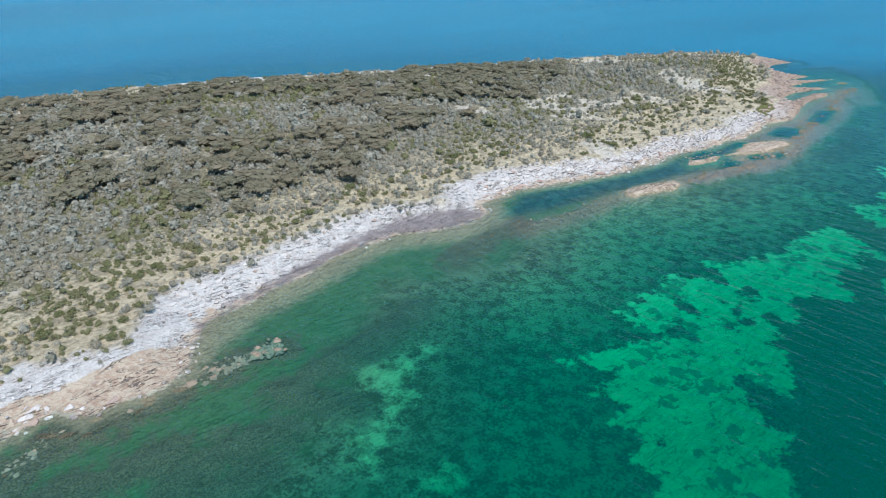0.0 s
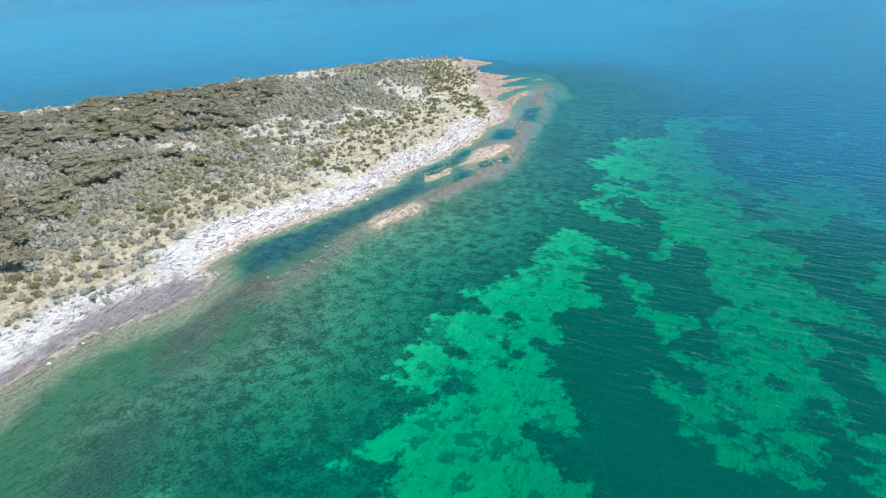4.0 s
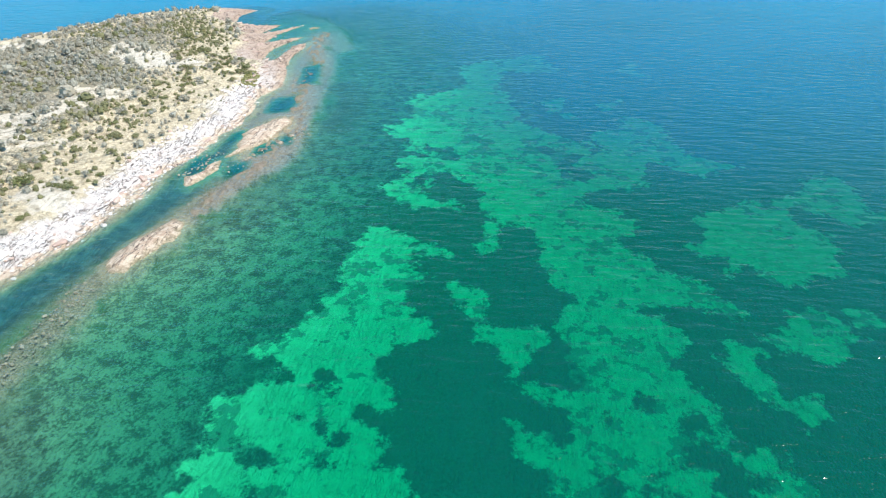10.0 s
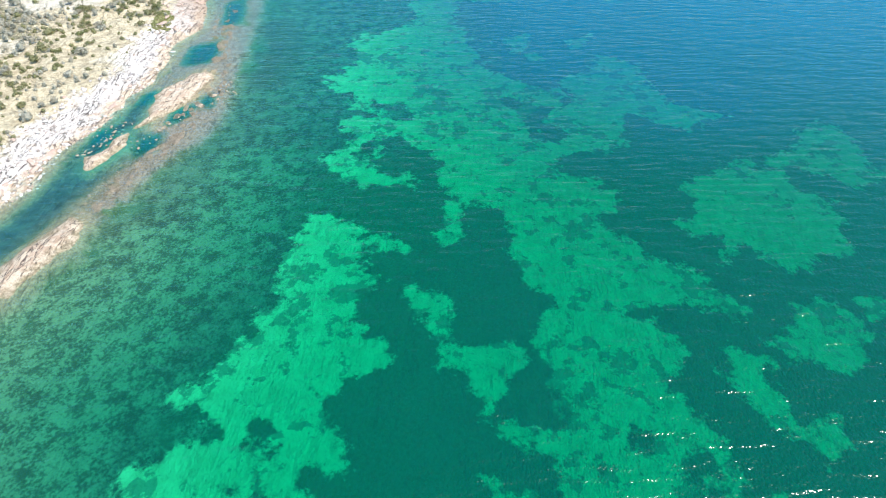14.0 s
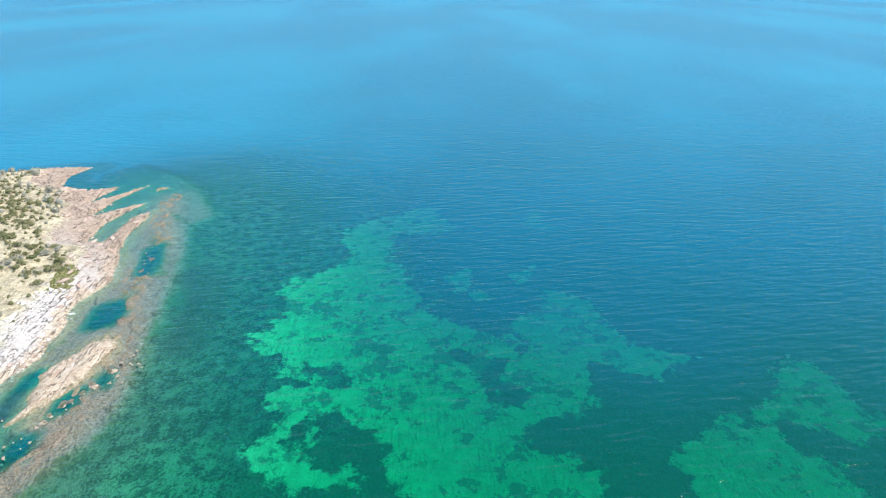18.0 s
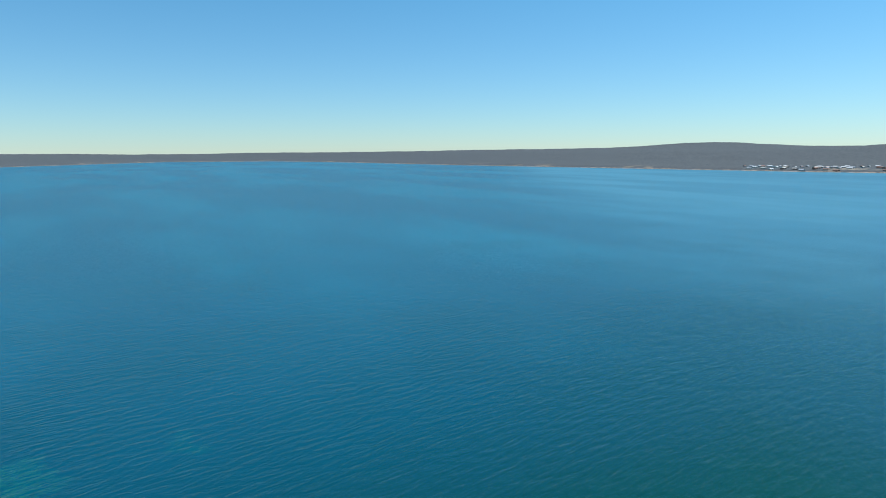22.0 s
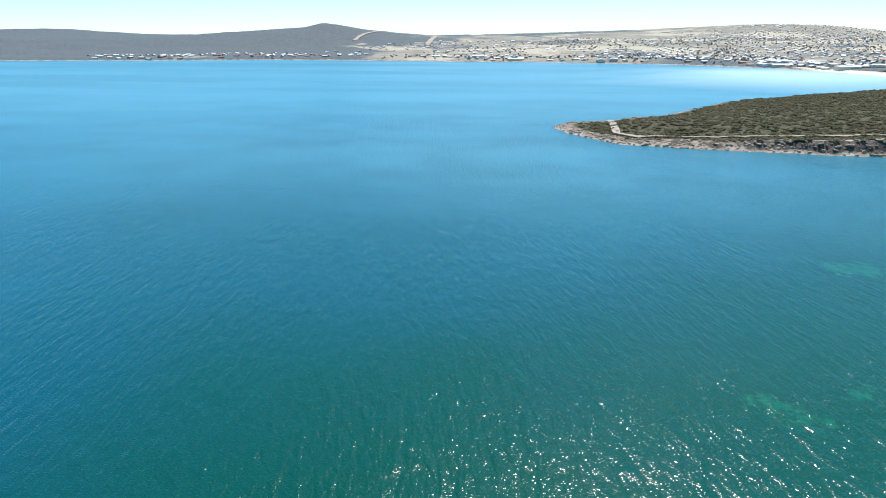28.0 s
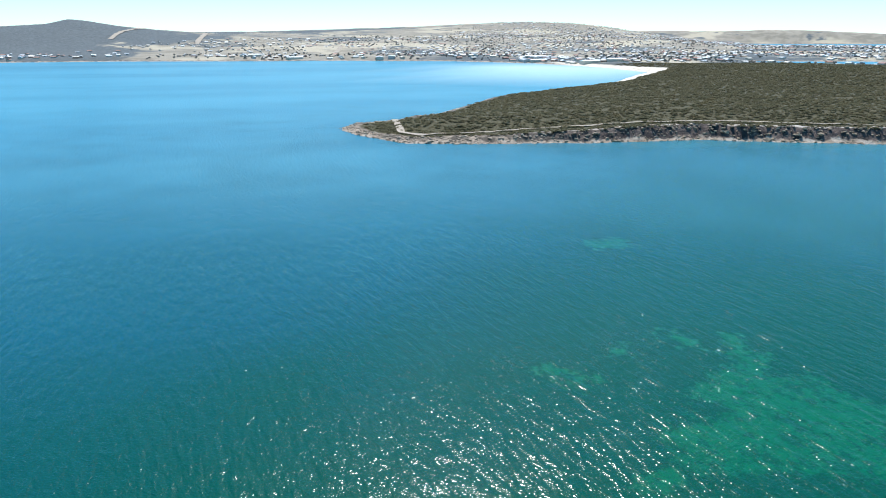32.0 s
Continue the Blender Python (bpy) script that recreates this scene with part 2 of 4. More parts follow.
    sparse = m.ramp(m.math("ADD", m.math("MINIMUM", m.attr("thin_sand"), 3.0), m.math("MULTIPLY", fray, 2.0)), -1.5, 2.5, 0, 0.85)
    sea = m.mix(sparse, sea, half)
    sea = m.mix(m.math("MULTIPLY", deep, 0.48), sea, bare)
    sea = m.mix(clean, sea, bare)
    shelf = m.mix(m.ramp(n3, 0.36, 0.62), (0.17, 0.135, 0.11), (0.33, 0.27, 0.22))
    shelf = m.mix(m.ramp(m.noise(6, 4, 0.7), 0.5, 0.64, 0, 0.6), shelf, (0.12, 0.10, 0.08))
    sea = m.mix(m.ramp(m.math("ADD", m.attr("rock_flat"), m.math("MULTIPLY", m.math("SUBTRACT", n2, 0.5), 7.0)), -1.0, 1.2, 0, 0.85), sea, shelf)
    rf = m.math("ADD", reef, m.math("MULTIPLY", m.math("SUBTRACT", n2, 0.5), 6.0))
    stone = m.mix(m.ramp(m.noise(4.5, 4, 0.7), 0.38, 0.62), (0.13, 0.10, 0.065), (0.36, 0.28, 0.19))
    sea = m.mix(m.ramp(rf, -0.8, 2.0, 0, 0.65), sea, stone)
    kp = m.math("ADD", m.attr("kelp"), m.math("MULTIPLY", m.math("SUBTRACT", n2, 0.5), 9.0))
    sea = m.mix(m.ramp(kp, -0.8, 2.0, 0, 0.85), sea, m.mix(m.ramp(m.noise(4.5, 4, 0.7), 0.38, 0.65), (0.08, 0.062, 0.04), (0.24, 0.18, 0.11)))
    still = m.mix(m.ramp(n2, 0.35, 0.65), (0.085, 0.075, 0.065), (0.16, 0.14, 0.12))
    sea = m.mix(m.ramp(m.attr("lagoon"), -1.0, 2.5), sea, still)
    sh = m.math("ADD", shore, m.math("MULTIPLY", m.math("SUBTRACT", n2, 0.5), 3.0))
    flat = m.mix(m.ramp(n3, 0.35, 0.65), (0.24, 0.19, 0.115), (0.37, 0.30, 0.18))
    sea = m.mix(m.ramp(sh, -2.6, -0.6), sea, flat)
    sea = m.mix(m.ramp(m.math("ADD", peb, m.math("MULTIPLY", m.math("SUBTRACT", n2, 0.5), 3.0)), -6.0, -2.5), sea, flat)
    dry = m.ramp(m.math("ADD", shore, m.math("MULTIPLY", m.math("SUBTRACT", mid, 0.5), 1.6)), -0.35, 0.45)
    c = m.mix(dry, sea, c)
    n = m.bump(m.math("SUBTRACT", m.noise(2.2, 8, 0.68), m.math("MULTIPLY", joint, 0.4)), 0.4)
    return m.finish(c, 0.9, m.bump(fine, 0.08, 1, n))


def water_material():
    m = Mat("sea_water")
    depth, open_sea = m.attr("depth"), m.attr("open_sea")
    ex = lambda k: m.math("EXPONENT", m.math("MULTIPLY", depth, -k))
    tint = m.node("CombineColor", {0: ex(0.85), 1: ex(0.075), 2: ex(0.135)}).outputs[0]
    clear = m.node("BsdfTransparent", {"Color": tint})
    # wind ripples: long crests, smaller chop across them, slow swell
    r1 = m.noise(0.70, 1, 0.5, m.mapped((1, 0.26, 1), -43), 0.5)
    r2 = m.noise(1.7, 1, 0.5, m.mapped((1, 0.36, 1), -55), 0.4)
    r4 = m.noise(3.8, 0, 0.5)
    r3 = m.noise(0.2, 2, 0.5, m.mapped((1, 0.35, 1), -50))
    h = m.math("ADD", m.math("ADD", m.math("MULTIPLY", r1, 0.28), m.math("MULTIPLY", r2, 0.085)), m.math("ADD", m.math("MULTIPLY", r3, 0.12), m.math("MULTIPLY", r4, 0.060)))
    n = m.bump(h, 1.0)
    # colour of the water itself: green over the shallow bank, blue outside
    gust = m.noise(0.006, 4, 0.5, m.mapped((1, 0.3, 1), 60))
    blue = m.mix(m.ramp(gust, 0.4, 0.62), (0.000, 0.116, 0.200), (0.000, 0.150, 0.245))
    # sun-side haze and sky shine painted into the far southern water
    blue = m.mix(m.attr("sunward_haze"), blue, m.mix(m.ramp(gust, 0.4, 0.62), (0.030, 0.195, 0.290), (0.05, 0.245, 0.345)))
    patch = m.math("ADD", open_sea, m.math("MULTIPLY", m.math("SUBTRACT", m.noise(0.018, 4, 0.55), 0.5), 0.5))
    hue = m.mix(m.ramp(patch, 0.12, 0.58), (0.000, 0.086, 0.066), (0.004, 0.098, 0.140))
    hue = m.mix(m.ramp(patch, 0.4, 1.0), hue, blue)
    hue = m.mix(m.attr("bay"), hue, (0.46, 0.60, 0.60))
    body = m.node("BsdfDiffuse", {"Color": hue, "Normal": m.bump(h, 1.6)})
    murk = m.math("SUBTRACT", 1.0, m.math("MULTIPLY", ex(0.13), m.ramp(depth, 11.0, 3.2)), True)
    under = m.node("MixShader", {0: murk, 1: clear.outputs[0], 2: body.outputs[0]})
    # two sizes of wavelets: the ones that show, and the finer ones that only spread the shine
    crisp = m.node("BsdfGlossy", {"Color": (1.0, 1.0, 1.0), "Roughness": 0.155, "Normal": n})
    fine = m.node("BsdfGlossy", {"Color": (1.0, 1.0, 1.0), "Roughness": 0.32, "Normal": n})
    gloss = m.node("MixShader", {0: 0.05, 1: crisp.outputs[0], 2: fine.outputs[0]})
    fres = m.node("Fresnel", {"IOR": 1.33, "Normal": n})
    share = m.math("DIVIDE", m.math("MULTIPLY", fres.outputs[0], 1.0), m.math("ADD", m.math("MULTIPLY", fres.outputs[0], 1.9), 1.0))
    mixed = m.node("MixShader", {0: share, 1: under.outputs[0], 2: gloss.outputs[0]})
    m.t.links.new(mixed.outputs[0], m.out.inputs[0])
    return m.m


def mainland_material():
    m = Mat("mainland")
    coast, scrub = m.attr("coast"), m.attr("scrub")
    n1, n2, n3 = m.noise(0.004, 4), m.noise(0.02, 5), m.noise(0.12, 5)
    field = m.mix(m.ramp(n2, 0.4, 0.6), (0.24, 0.21, 0.16), (0.33, 0.285, 0.22))
    field = m.mix(m.ramp(m.noise(0.0035, 3), 0.5, 0.58), field, (0.45, 0.385, 0.28))
    # far scrub is greyed towards blue, the haze of distance put into its colour
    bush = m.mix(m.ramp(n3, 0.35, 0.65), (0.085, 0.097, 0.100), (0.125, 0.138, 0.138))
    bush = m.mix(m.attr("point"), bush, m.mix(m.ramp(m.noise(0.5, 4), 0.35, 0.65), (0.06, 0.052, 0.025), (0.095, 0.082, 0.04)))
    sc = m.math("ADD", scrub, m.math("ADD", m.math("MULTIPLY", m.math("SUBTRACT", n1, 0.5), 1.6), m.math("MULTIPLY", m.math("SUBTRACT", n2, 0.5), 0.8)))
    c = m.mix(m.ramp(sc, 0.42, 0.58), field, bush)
    sand = m.mix(m.ramp(n3, 0.35, 0.65), (0.31, 0.23, 0.165), (0.46, 0.38, 0.30))
    e = m.math("ADD", coast, m.math("MULTIPLY", m.math("SUBTRACT", n3, 0.5), 10.0))
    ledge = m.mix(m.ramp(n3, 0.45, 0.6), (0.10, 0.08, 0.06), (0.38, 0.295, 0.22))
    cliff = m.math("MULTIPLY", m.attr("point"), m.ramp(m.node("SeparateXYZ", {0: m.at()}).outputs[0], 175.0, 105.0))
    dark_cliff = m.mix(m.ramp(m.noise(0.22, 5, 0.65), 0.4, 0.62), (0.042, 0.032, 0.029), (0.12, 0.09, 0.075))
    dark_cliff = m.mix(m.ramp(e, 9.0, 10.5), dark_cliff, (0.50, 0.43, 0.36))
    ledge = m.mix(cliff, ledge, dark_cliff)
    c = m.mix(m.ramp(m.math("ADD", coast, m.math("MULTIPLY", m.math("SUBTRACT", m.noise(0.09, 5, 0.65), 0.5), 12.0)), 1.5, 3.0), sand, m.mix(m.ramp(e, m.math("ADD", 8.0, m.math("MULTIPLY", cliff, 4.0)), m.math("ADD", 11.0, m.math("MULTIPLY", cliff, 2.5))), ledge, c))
    strand = m.math("MULTIPLY", m.attr("beach"), m.ramp(e, 30.0, 24.0))
    c = m.mix(strand, c, m.mix(m.ramp(n3, 0.35, 0.65), (0.58, 0.49, 0.38), (0.70, 0.62, 0.50)))
    return m.finish(c, 0.95, m.bump(m.noise(0.25, 5, 0.6), 1.5))


MAT_GROUND, MAT_WATER, MAT_MAIN = ground_material(), water_material(), mainland_material()


# ---- plan helpers ----
def outline_distance(px, py, poly):
    """Signed distance of many points to a closed outline, positive inside."""
    px, py = np.asarray(px, float), np.asarray(py, float)
    best, inside = np.full(px.shape, 1e12), np.zeros(px.shape, bool)
    for (ax, ay), (bx, by) in zip(poly, poly[1:] + poly[:1]):
        ex, ey = bx - ax, by - ay
        s = np.clip(((px - ax) * ex + (py - ay) * ey) / (ex * ex + ey * ey + 1e-9), 0, 1)
        best = np.minimum(best, (px - ax - s * ex) ** 2 + (py - ay - s * ey) ** 2)
        if ay != by:
            inside ^= ((ay > py) != (by > py)) & (px < ax + (py - ay) / (by - ay) * ex)
    return np.where(inside, 1, -1) * np.sqrt(best)


def line_distance(px, py, line):
    best = np.full(np.shape(px), 1e12)
    for (ax, ay), (bx, by) in zip(line, line[1:]):
        ex, ey = bx - ax, by - ay
        s = np.clip(((px - ax) * ex + (py - ay) * ey) / (ex * ex + ey * ey + 1e-9), 0, 1)
        best = np.minimum(best, (px - ax - s * ex) ** 2 + (py - ay - s * ey) ** 2)
    return np.sqrt(best)


def value_noise(x, y, seed=0):
    xi, yi = np.floor(x).astype(np.int64), np.floor(y).astype(np.int64)
    fx, fy = x - xi, y - yi
    fx, fy = fx * fx * (3 - 2 * fx), fy * fy * (3 - 2 * fy)

    def h(a, b):
        n = (a * 374761393 + b * 668265263 + seed * 1442695041) & 0x7FFFFFFF
        n = ((n ^ (n >> 13)) * 1274126177) & 0x7FFFFFFF
        return ((n ^ (n >> 16)) & 0xFFFF) / 65535.0
    return (h(xi, yi) * (1 - fx) + h(xi + 1, yi) * fx) * (1 - fy) + (h(xi, yi + 1) * (1 - fx) + h(xi + 1, yi + 1) * fx) * fy


def fractal(x, y, scale, octaves=4, seed=0):
    total, amp, norm = 0, 1.0, 0.0
    for k in range(octaves):
        total = total + amp * value_noise(x * scale * 2**k + 17.3 * k, y * scale * 2**k - 9.1 * k, seed + k)
        norm, amp = norm + amp, amp * 0.5
    return total / norm - 0.5


def smooth(v, lo, hi):
    s = np.clip((v - lo) / (hi - lo), 0, 1)
    return s * s * (3 - 2 * s)


def sheet(name, verts, quads, material, fields=None, shade=True):
    """One mesh object from arrays of places and faces, with named values at its points."""
    me = bpy.data.meshes.new(name)
    verts, quads = np.asarray(verts, np.float32), np.asarray(quads, np.int32)
    k = quads.shape[1]
    me.vertices.add(len(verts)), me.loops.add(quads.size), me.polygons.add(len(quads))
    me.vertices.foreach_set("co", verts.ravel())
    me.loops.foreach_set("vertex_index", quads.ravel())
    me.polygons.foreach_set("loop_start", np.arange(0, quads.size, k, dtype=np.int32))
    me.polygons.foreach_set("use_smooth", np.full(len(quads), shade))
    for key, values in (fields or {}).items():
        me.attributes.new(key, "FLOAT", "POINT").data.foreach_set("value", np.asarray(values, np.float32))
    me.update(calc_edges=True)
    me.materials.append(material)
    return new(name, me)


def grid_quads(nx, ny):
    i = np.arange(nx * ny).reshape(ny, nx)
    return np.stack([i[:-1, :-1], i[:-1, 1:], i[1:, 1:], i[1:, :-1]], -1).reshape(-1, 4)


def kept_faces(verts, quads, keep, fields):
    quads = quads[keep]
    used, back = np.unique(quads, return_inverse=True)
    return verts[used], back.reshape(quads.shape), {k: v[used] for k, v in fields.items()}


# ---- plan of the island and the seabed, in metres ----
COAST = [(-260, 60), (-150, 28), (-90, 40), (-60, 48), (-50, 52), (-45, 56), (-41, 55), (-37, 58), (-34, 60), (-32, 63), (-33, 69), (-33, 74),
         (-30, 78), (-25, 84), (-21, 88), (-17, 94), (-12, 98), (-9, 101), (-3, 102), (3, 104), (7, 107), (9, 110), (8, 114), (16, 121), (20, 123),
         (28, 125), (32, 126.5), (40, 129)]
COAST += [(46, 133.5), (52, 138), (57, 142.5), (65, 146), (70, 149), (77, 153), (83.5, 159), (87, 163.5), (91.5, 166), (96, 167.5), (101, 173), (105.5, 180.5), (111.5, 186.5), (123, 195.5),
          (118, 195.5), (112, 192), (106, 187), (104, 190), (112, 197), (125, 202.5), (118, 203.5), (113, 204), (122, 210), (134, 214.5), (124, 213.5), (117, 214), (129, 220), (122, 223),
          (120, 232), (126, 240), (134, 243), (130, 248), (118, 256)]
COAST += [(104, 262), (49, 255), (5, 245), (-37, 236), (-74, 229), (-109, 219), (-136, 204), (-260, 190)]
SPITS = [[(37.5, 117), (38.7, 120), (43.3, 123), (50.3, 124.3), (49.6, 122), (46.9, 119.4), (39, 116.5)], [(67.4, 139.6), (72.5, 144), (77, 149), (86, 150), (84.5, 146.8), (79.5, 143.2), (70, 139.5)],
         [(132, 208), (135, 210.5), (135, 208.5)], [(56.5, 134), (57, 137), (61, 138), (65, 140.5), (63.5, 137), (60, 135)]]
LAGOON = [(10, 107), (22, 112), (36, 120), (52, 128), (66, 135), (72, 144), (76, 150), (68, 147), (60, 142.5), (45, 132), (28, 124), (16, 120)]
RUBBLE = [[(57, 138), (67, 143)], [(64, 134), (72, 138), (80, 138), (86, 143)]]
REEF_LINES = [[(16, 104), (27, 110), (34.3, 117), (45, 121), (52, 126.5), (59.5, 129.5), (67.3, 132.7), (74, 136.6), (80.6, 140.6), (88, 150), (95, 160), (103, 168), (112, 177), (119, 187), (131, 201)],
              [(-46, 47), (-44, 52), (-40, 54), (-32, 61), (-22, 69)], [(-41, 43), (-33, 48), (-29, 50)], [(-28, 44), (-23, 51), (-19, 53)],
              [(-16, 64), (-8, 72), (-4, 78)], [(-30, 40), (-20, 47)], [(-20, 60), (-12, 57)], [(2, 93), (8, 100), (14, 106)], [(92, 140), (104, 150), (110, 160)]]
PEBBLE = [(-34, 69), (-30, 78), (-21, 88.5), (-14, 97), (-9, 101), (2, 103), (8, 108), (9, 111), (4, 112), (-9, 107), (-18, 98), (-27, 86), (-35, 74)]
PLATFORM = [(-50, 48), (-41, 53), (-33, 58), (-31, 63), (-33, 68), (-38, 66), (-46, 59), (-52, 55)]
TREES_IN = [(-260, 120), (-120, 112), (-73, 108), (-59, 114), (-38, 109), (-35, 121), (-25, 115), (-18, 135), (-11, 147), (-3, 165), (19, 172), (31, 191), (44, 222),
            (40, 233), (0, 231), (-40, 221), (-75, 210), (-120, 192), (-260, 165)]
DUNE = [(36, 149), (52, 168), (66, 178), (84, 196), (96, 200), (92, 180), (80, 166), (67, 155), (54, 146), (43, 139), (34, 138)]
SAND = [
    [(71, 104.5), (72, 102.5), (70, 99), (72, 97), (72, 94.5), (75, 93), (74.5, 89.5), (72, 92.5), (69, 92), (69.5, 89.5), (68, 87), (65.5, 87.5), (63.5, 85.5), (61, 85),
     (58.5, 84), (56, 85.5), (54.5, 87.5), (53, 89), (55, 90.5), (55.5, 94.5), (57.5, 91.5), (60, 93.5), (61, 96.5), (64.5, 100), (68, 100.5)],
    [(62, 81.5), (61, 79.5), (58, 79), (55, 79.5), (53, 80.5), (51, 81), (52, 79), (52, 76.5), (50.5, 73.5), (49, 72), (48, 74.5), (46.5, 76.5), (45.5, 75.5), (46.5, 73.5),
     (46, 71), (44.5, 70), (43, 69), (42.5, 67.5), (41.5, 67), (42.5, 65), (44, 63), (43, 61), (41, 59), (26, 74), (25.5, 76.5), (28.5, 75), (28, 79), (31, 77.5), (30, 81.5),
     (32.5, 81.5), (32.5, 83.5), (34.5, 82.5), (36, 84.5), (38, 84), (40.5, 83.5), (43, 83.5), (44.5, 84.5), (44.5, 88), (43.5, 91.5), (45, 91.5), (46.5, 91), (47.5, 89),
     (50, 88), (51.5, 88), (54.5, 86.5), (57, 85), (60, 83.5)],
    [(37, 86.5), (40.5, 86.5), (44, 84.5), (45, 90), (49, 92), (59.5, 93.5), (62, 98.5), (68.5, 102), (72.5, 101.5), (74, 97), (69.5, 93), (64.5, 87.5), (62, 81.5), (56, 80),
     (53, 80.5), (51.5, 76), (46, 74.5), (46.5, 72), (44.5, 68), (44.5, 64.5), (43.5, 62.5), (41, 60.5), (38.5, 62), (36, 61), (36, 56.5), (37, 54.5), (37.5, 51.5), (37, 49),
     (34.5, 45.5), (33.5, 42), (24, 42), (20, 43), (23.5, 46.5), (19.5, 48.5), (23.5, 51), (19, 54), (22.5, 57.5), (17, 59), (21.5, 63), (15.5, 65.5), (20.5, 67.5), (26, 70),
     (29, 70), (33, 72.5), (30, 74), (29, 78.5)],
    [(69.5, 84.5), (70.5, 83), (71, 80.5), (71.5, 77.5), (69, 77.5), (67, 76.5), (66.5, 74.5), (69, 72), (72, 68.5), (69, 68), (67, 67), (65, 68), (62, 67), (63, 68.5),
     (63.5, 70.5), (63.5, 72), (63.5, 73.5), (65.5, 76.5), (65.5, 77.5), (67.5, 80.5), (67.5, 82.5)],
    [(57.5, 63.5), (58, 63), (57, 61.5), (57, 60.5), (58.5, 59.5), (59, 58.5), (56, 59), (55, 59), (55, 60.5), (56, 62.5)],
    [(86.5, 92.5), (88.5, 92), (88, 89.5), (85, 89), (83, 86.5), (80, 85.5), (77, 87), (77.5, 88), (80.5, 87.5), (83.5, 91.5)],
    [(82.5, 109), (85, 109.5), (87.5, 109), (91, 109), (84, 105), (84, 102), (87, 100.5), (85, 97.5), (83, 102.5), (80.5, 102.5), (80.5, 106)],
    [(97, 101.5), (92, 96), (88.5, 89.5), (89, 86), (86, 81.5), (83, 79), (79.5, 75), (79.5, 72), (77.5, 70), (74, 69.5), (73, 69.5), (72, 67), (71, 64.5), (68.5, 63), (67.5, 62),
     (65.5, 62), (63.5, 64), (62, 66), (61.5, 65.5), (62, 63), (62.5, 60), (61.5, 58), (59.5, 57.5), (57, 58.5), (55.5, 58.5), (55.5, 57), (55, 55.5), (53, 55), (51.5, 53.5),
     (51.5, 52), (53, 51.5), (53.5, 50), (51.5, 49), (59.5, 41), (59, 43.5), (64.5, 43.5), (66, 45.5), (65, 48), (65.5, 49.5), (69, 48.5), (70, 46.5), (71.5, 46), (73, 47.5),
     (75, 51), (76.5, 54.5), (78.5, 53.5), (78, 56), (81.5, 56.5), (83.5, 59), (83.5, 63), (86, 61), (89, 59.5), (90, 55.5), (91, 52.5), (92.5, 54.5), (92.5, 57.5), (94, 61),
     (93.5, 65), (95, 70), (94.5, 73.5), (99.5, 74.5), (104, 75.5), (101.5, 79), (102, 83.5), (99.5, 88), (103, 95.5), (103.5, 101)],
    [(156.5, 148.5), (166, 145.5), (157.5, 131), (151, 135), (146.5, 141), (137.5, 135.5), (132.5, 128), (126.5, 120), (121.5, 113), (122, 106), (122.5, 99), (122.5, 96.5),
     (116, 94.5), (111.5, 91.5), (106.5, 90), (108.5, 86.5), (103.5, 85.5), (102, 87), (100, 85), (103.5, 81), (103, 78), (99.5, 79), (95, 77.5), (86.5, 90.5), (87.5, 94.5),
     (91.5, 98.5), (93.5, 103), (93.5, 108.5), (91.5, 111), (88, 112), (84, 109), (81.5, 106.5), (79, 107), (79.5, 110.5), (82.5, 113.5), (85, 113.5), (89.5, 115), (90, 118.5),
     (93, 118.5), (95.5, 117), (95.5, 121.5), (98, 125.5), (98, 130.5), (100, 134.5), (103.5, 133), (107.5, 133.5), (112.5, 140.5), (118, 143), (125, 139.5), (131.5, 141),
     (140.5, 152.5)],
    [(141, 101.5), (142.5, 93), (137.5, 90), (134.5, 85), (132.5, 81.5), (134.5, 72.5), (129.5, 75), (125, 76.5), (124.5, 81), (124, 84.5), (119.5, 84.5), (114.5, 82),
     (111, 82.5), (108.5, 86), (106, 89.5), (111.5, 91.5), (116, 94.5), (122.5, 96.5), (126, 100.5), (130, 101), (134, 98.5)],
    [(134, 121.5), (140, 117.5), (136, 114.5), (131.5, 114.5), (132.5, 117.5)],
    [(132, 112), (134.5, 109.5), (132.5, 108), (130.5, 110)],
    [(143, 109.5), (149, 108), (145, 106), (140.5, 107)],
    [(122, 103), (124.5, 99), (123, 97), (120.5, 100)],
    [(169, 121), (177.5, 121.5), (173, 118), (171, 111.5), (167.5, 115)],
    [(101.5, 67.5), (104, 65.5), (109, 68.5), (111.5, 69.5), (115.5, 68), (119.5, 68), (122.5, 66.5), (121.5, 63), (123, 60.5), (120.5, 57), (120.5, 53), (115.5, 50), (110, 48.5),
     (107, 50.5), (103.5, 51), (101.5, 54), (103.5, 56.5), (104, 59), (99, 58.5), (99, 60), (102.5, 62), (101, 64.5)],
    [(137.5, 62.5), (142.5, 62), (143, 58.5), (138, 54.5), (133.5, 52), (133, 48.5), (129, 49), (125.5, 51.5), (126.5, 56), (126, 59), (121.5, 65.5), (130.5, 60.5)],
    [(89.5, 50.5), (92.5, 49), (96.5, 50), (99.5, 47.5), (98, 44), (97.5, 42), (93, 41), (89.5, 43), (89, 44), (90.5, 46.5), (88.5, 48.5)],
    [(101.5, 44.5), (103, 43), (102.5, 41.5), (99.5, 42.5)],
    [(81.5, 52.5), (85.5, 52.5), (86.5, 49.5), (83, 49), (81.5, 47), (80, 45), (79.5, 46.5), (81, 48.5), (80.5, 50)],
    [(79.5, 43.5), (82.5, 43), (83.5, 41.5), (81.5, 40.5), (77.5, 40.5), (78.5, 42)],
    [(69.5, 45), (72, 43.5), (71.5, 42), (69.5, 41.5), (68.5, 43)],
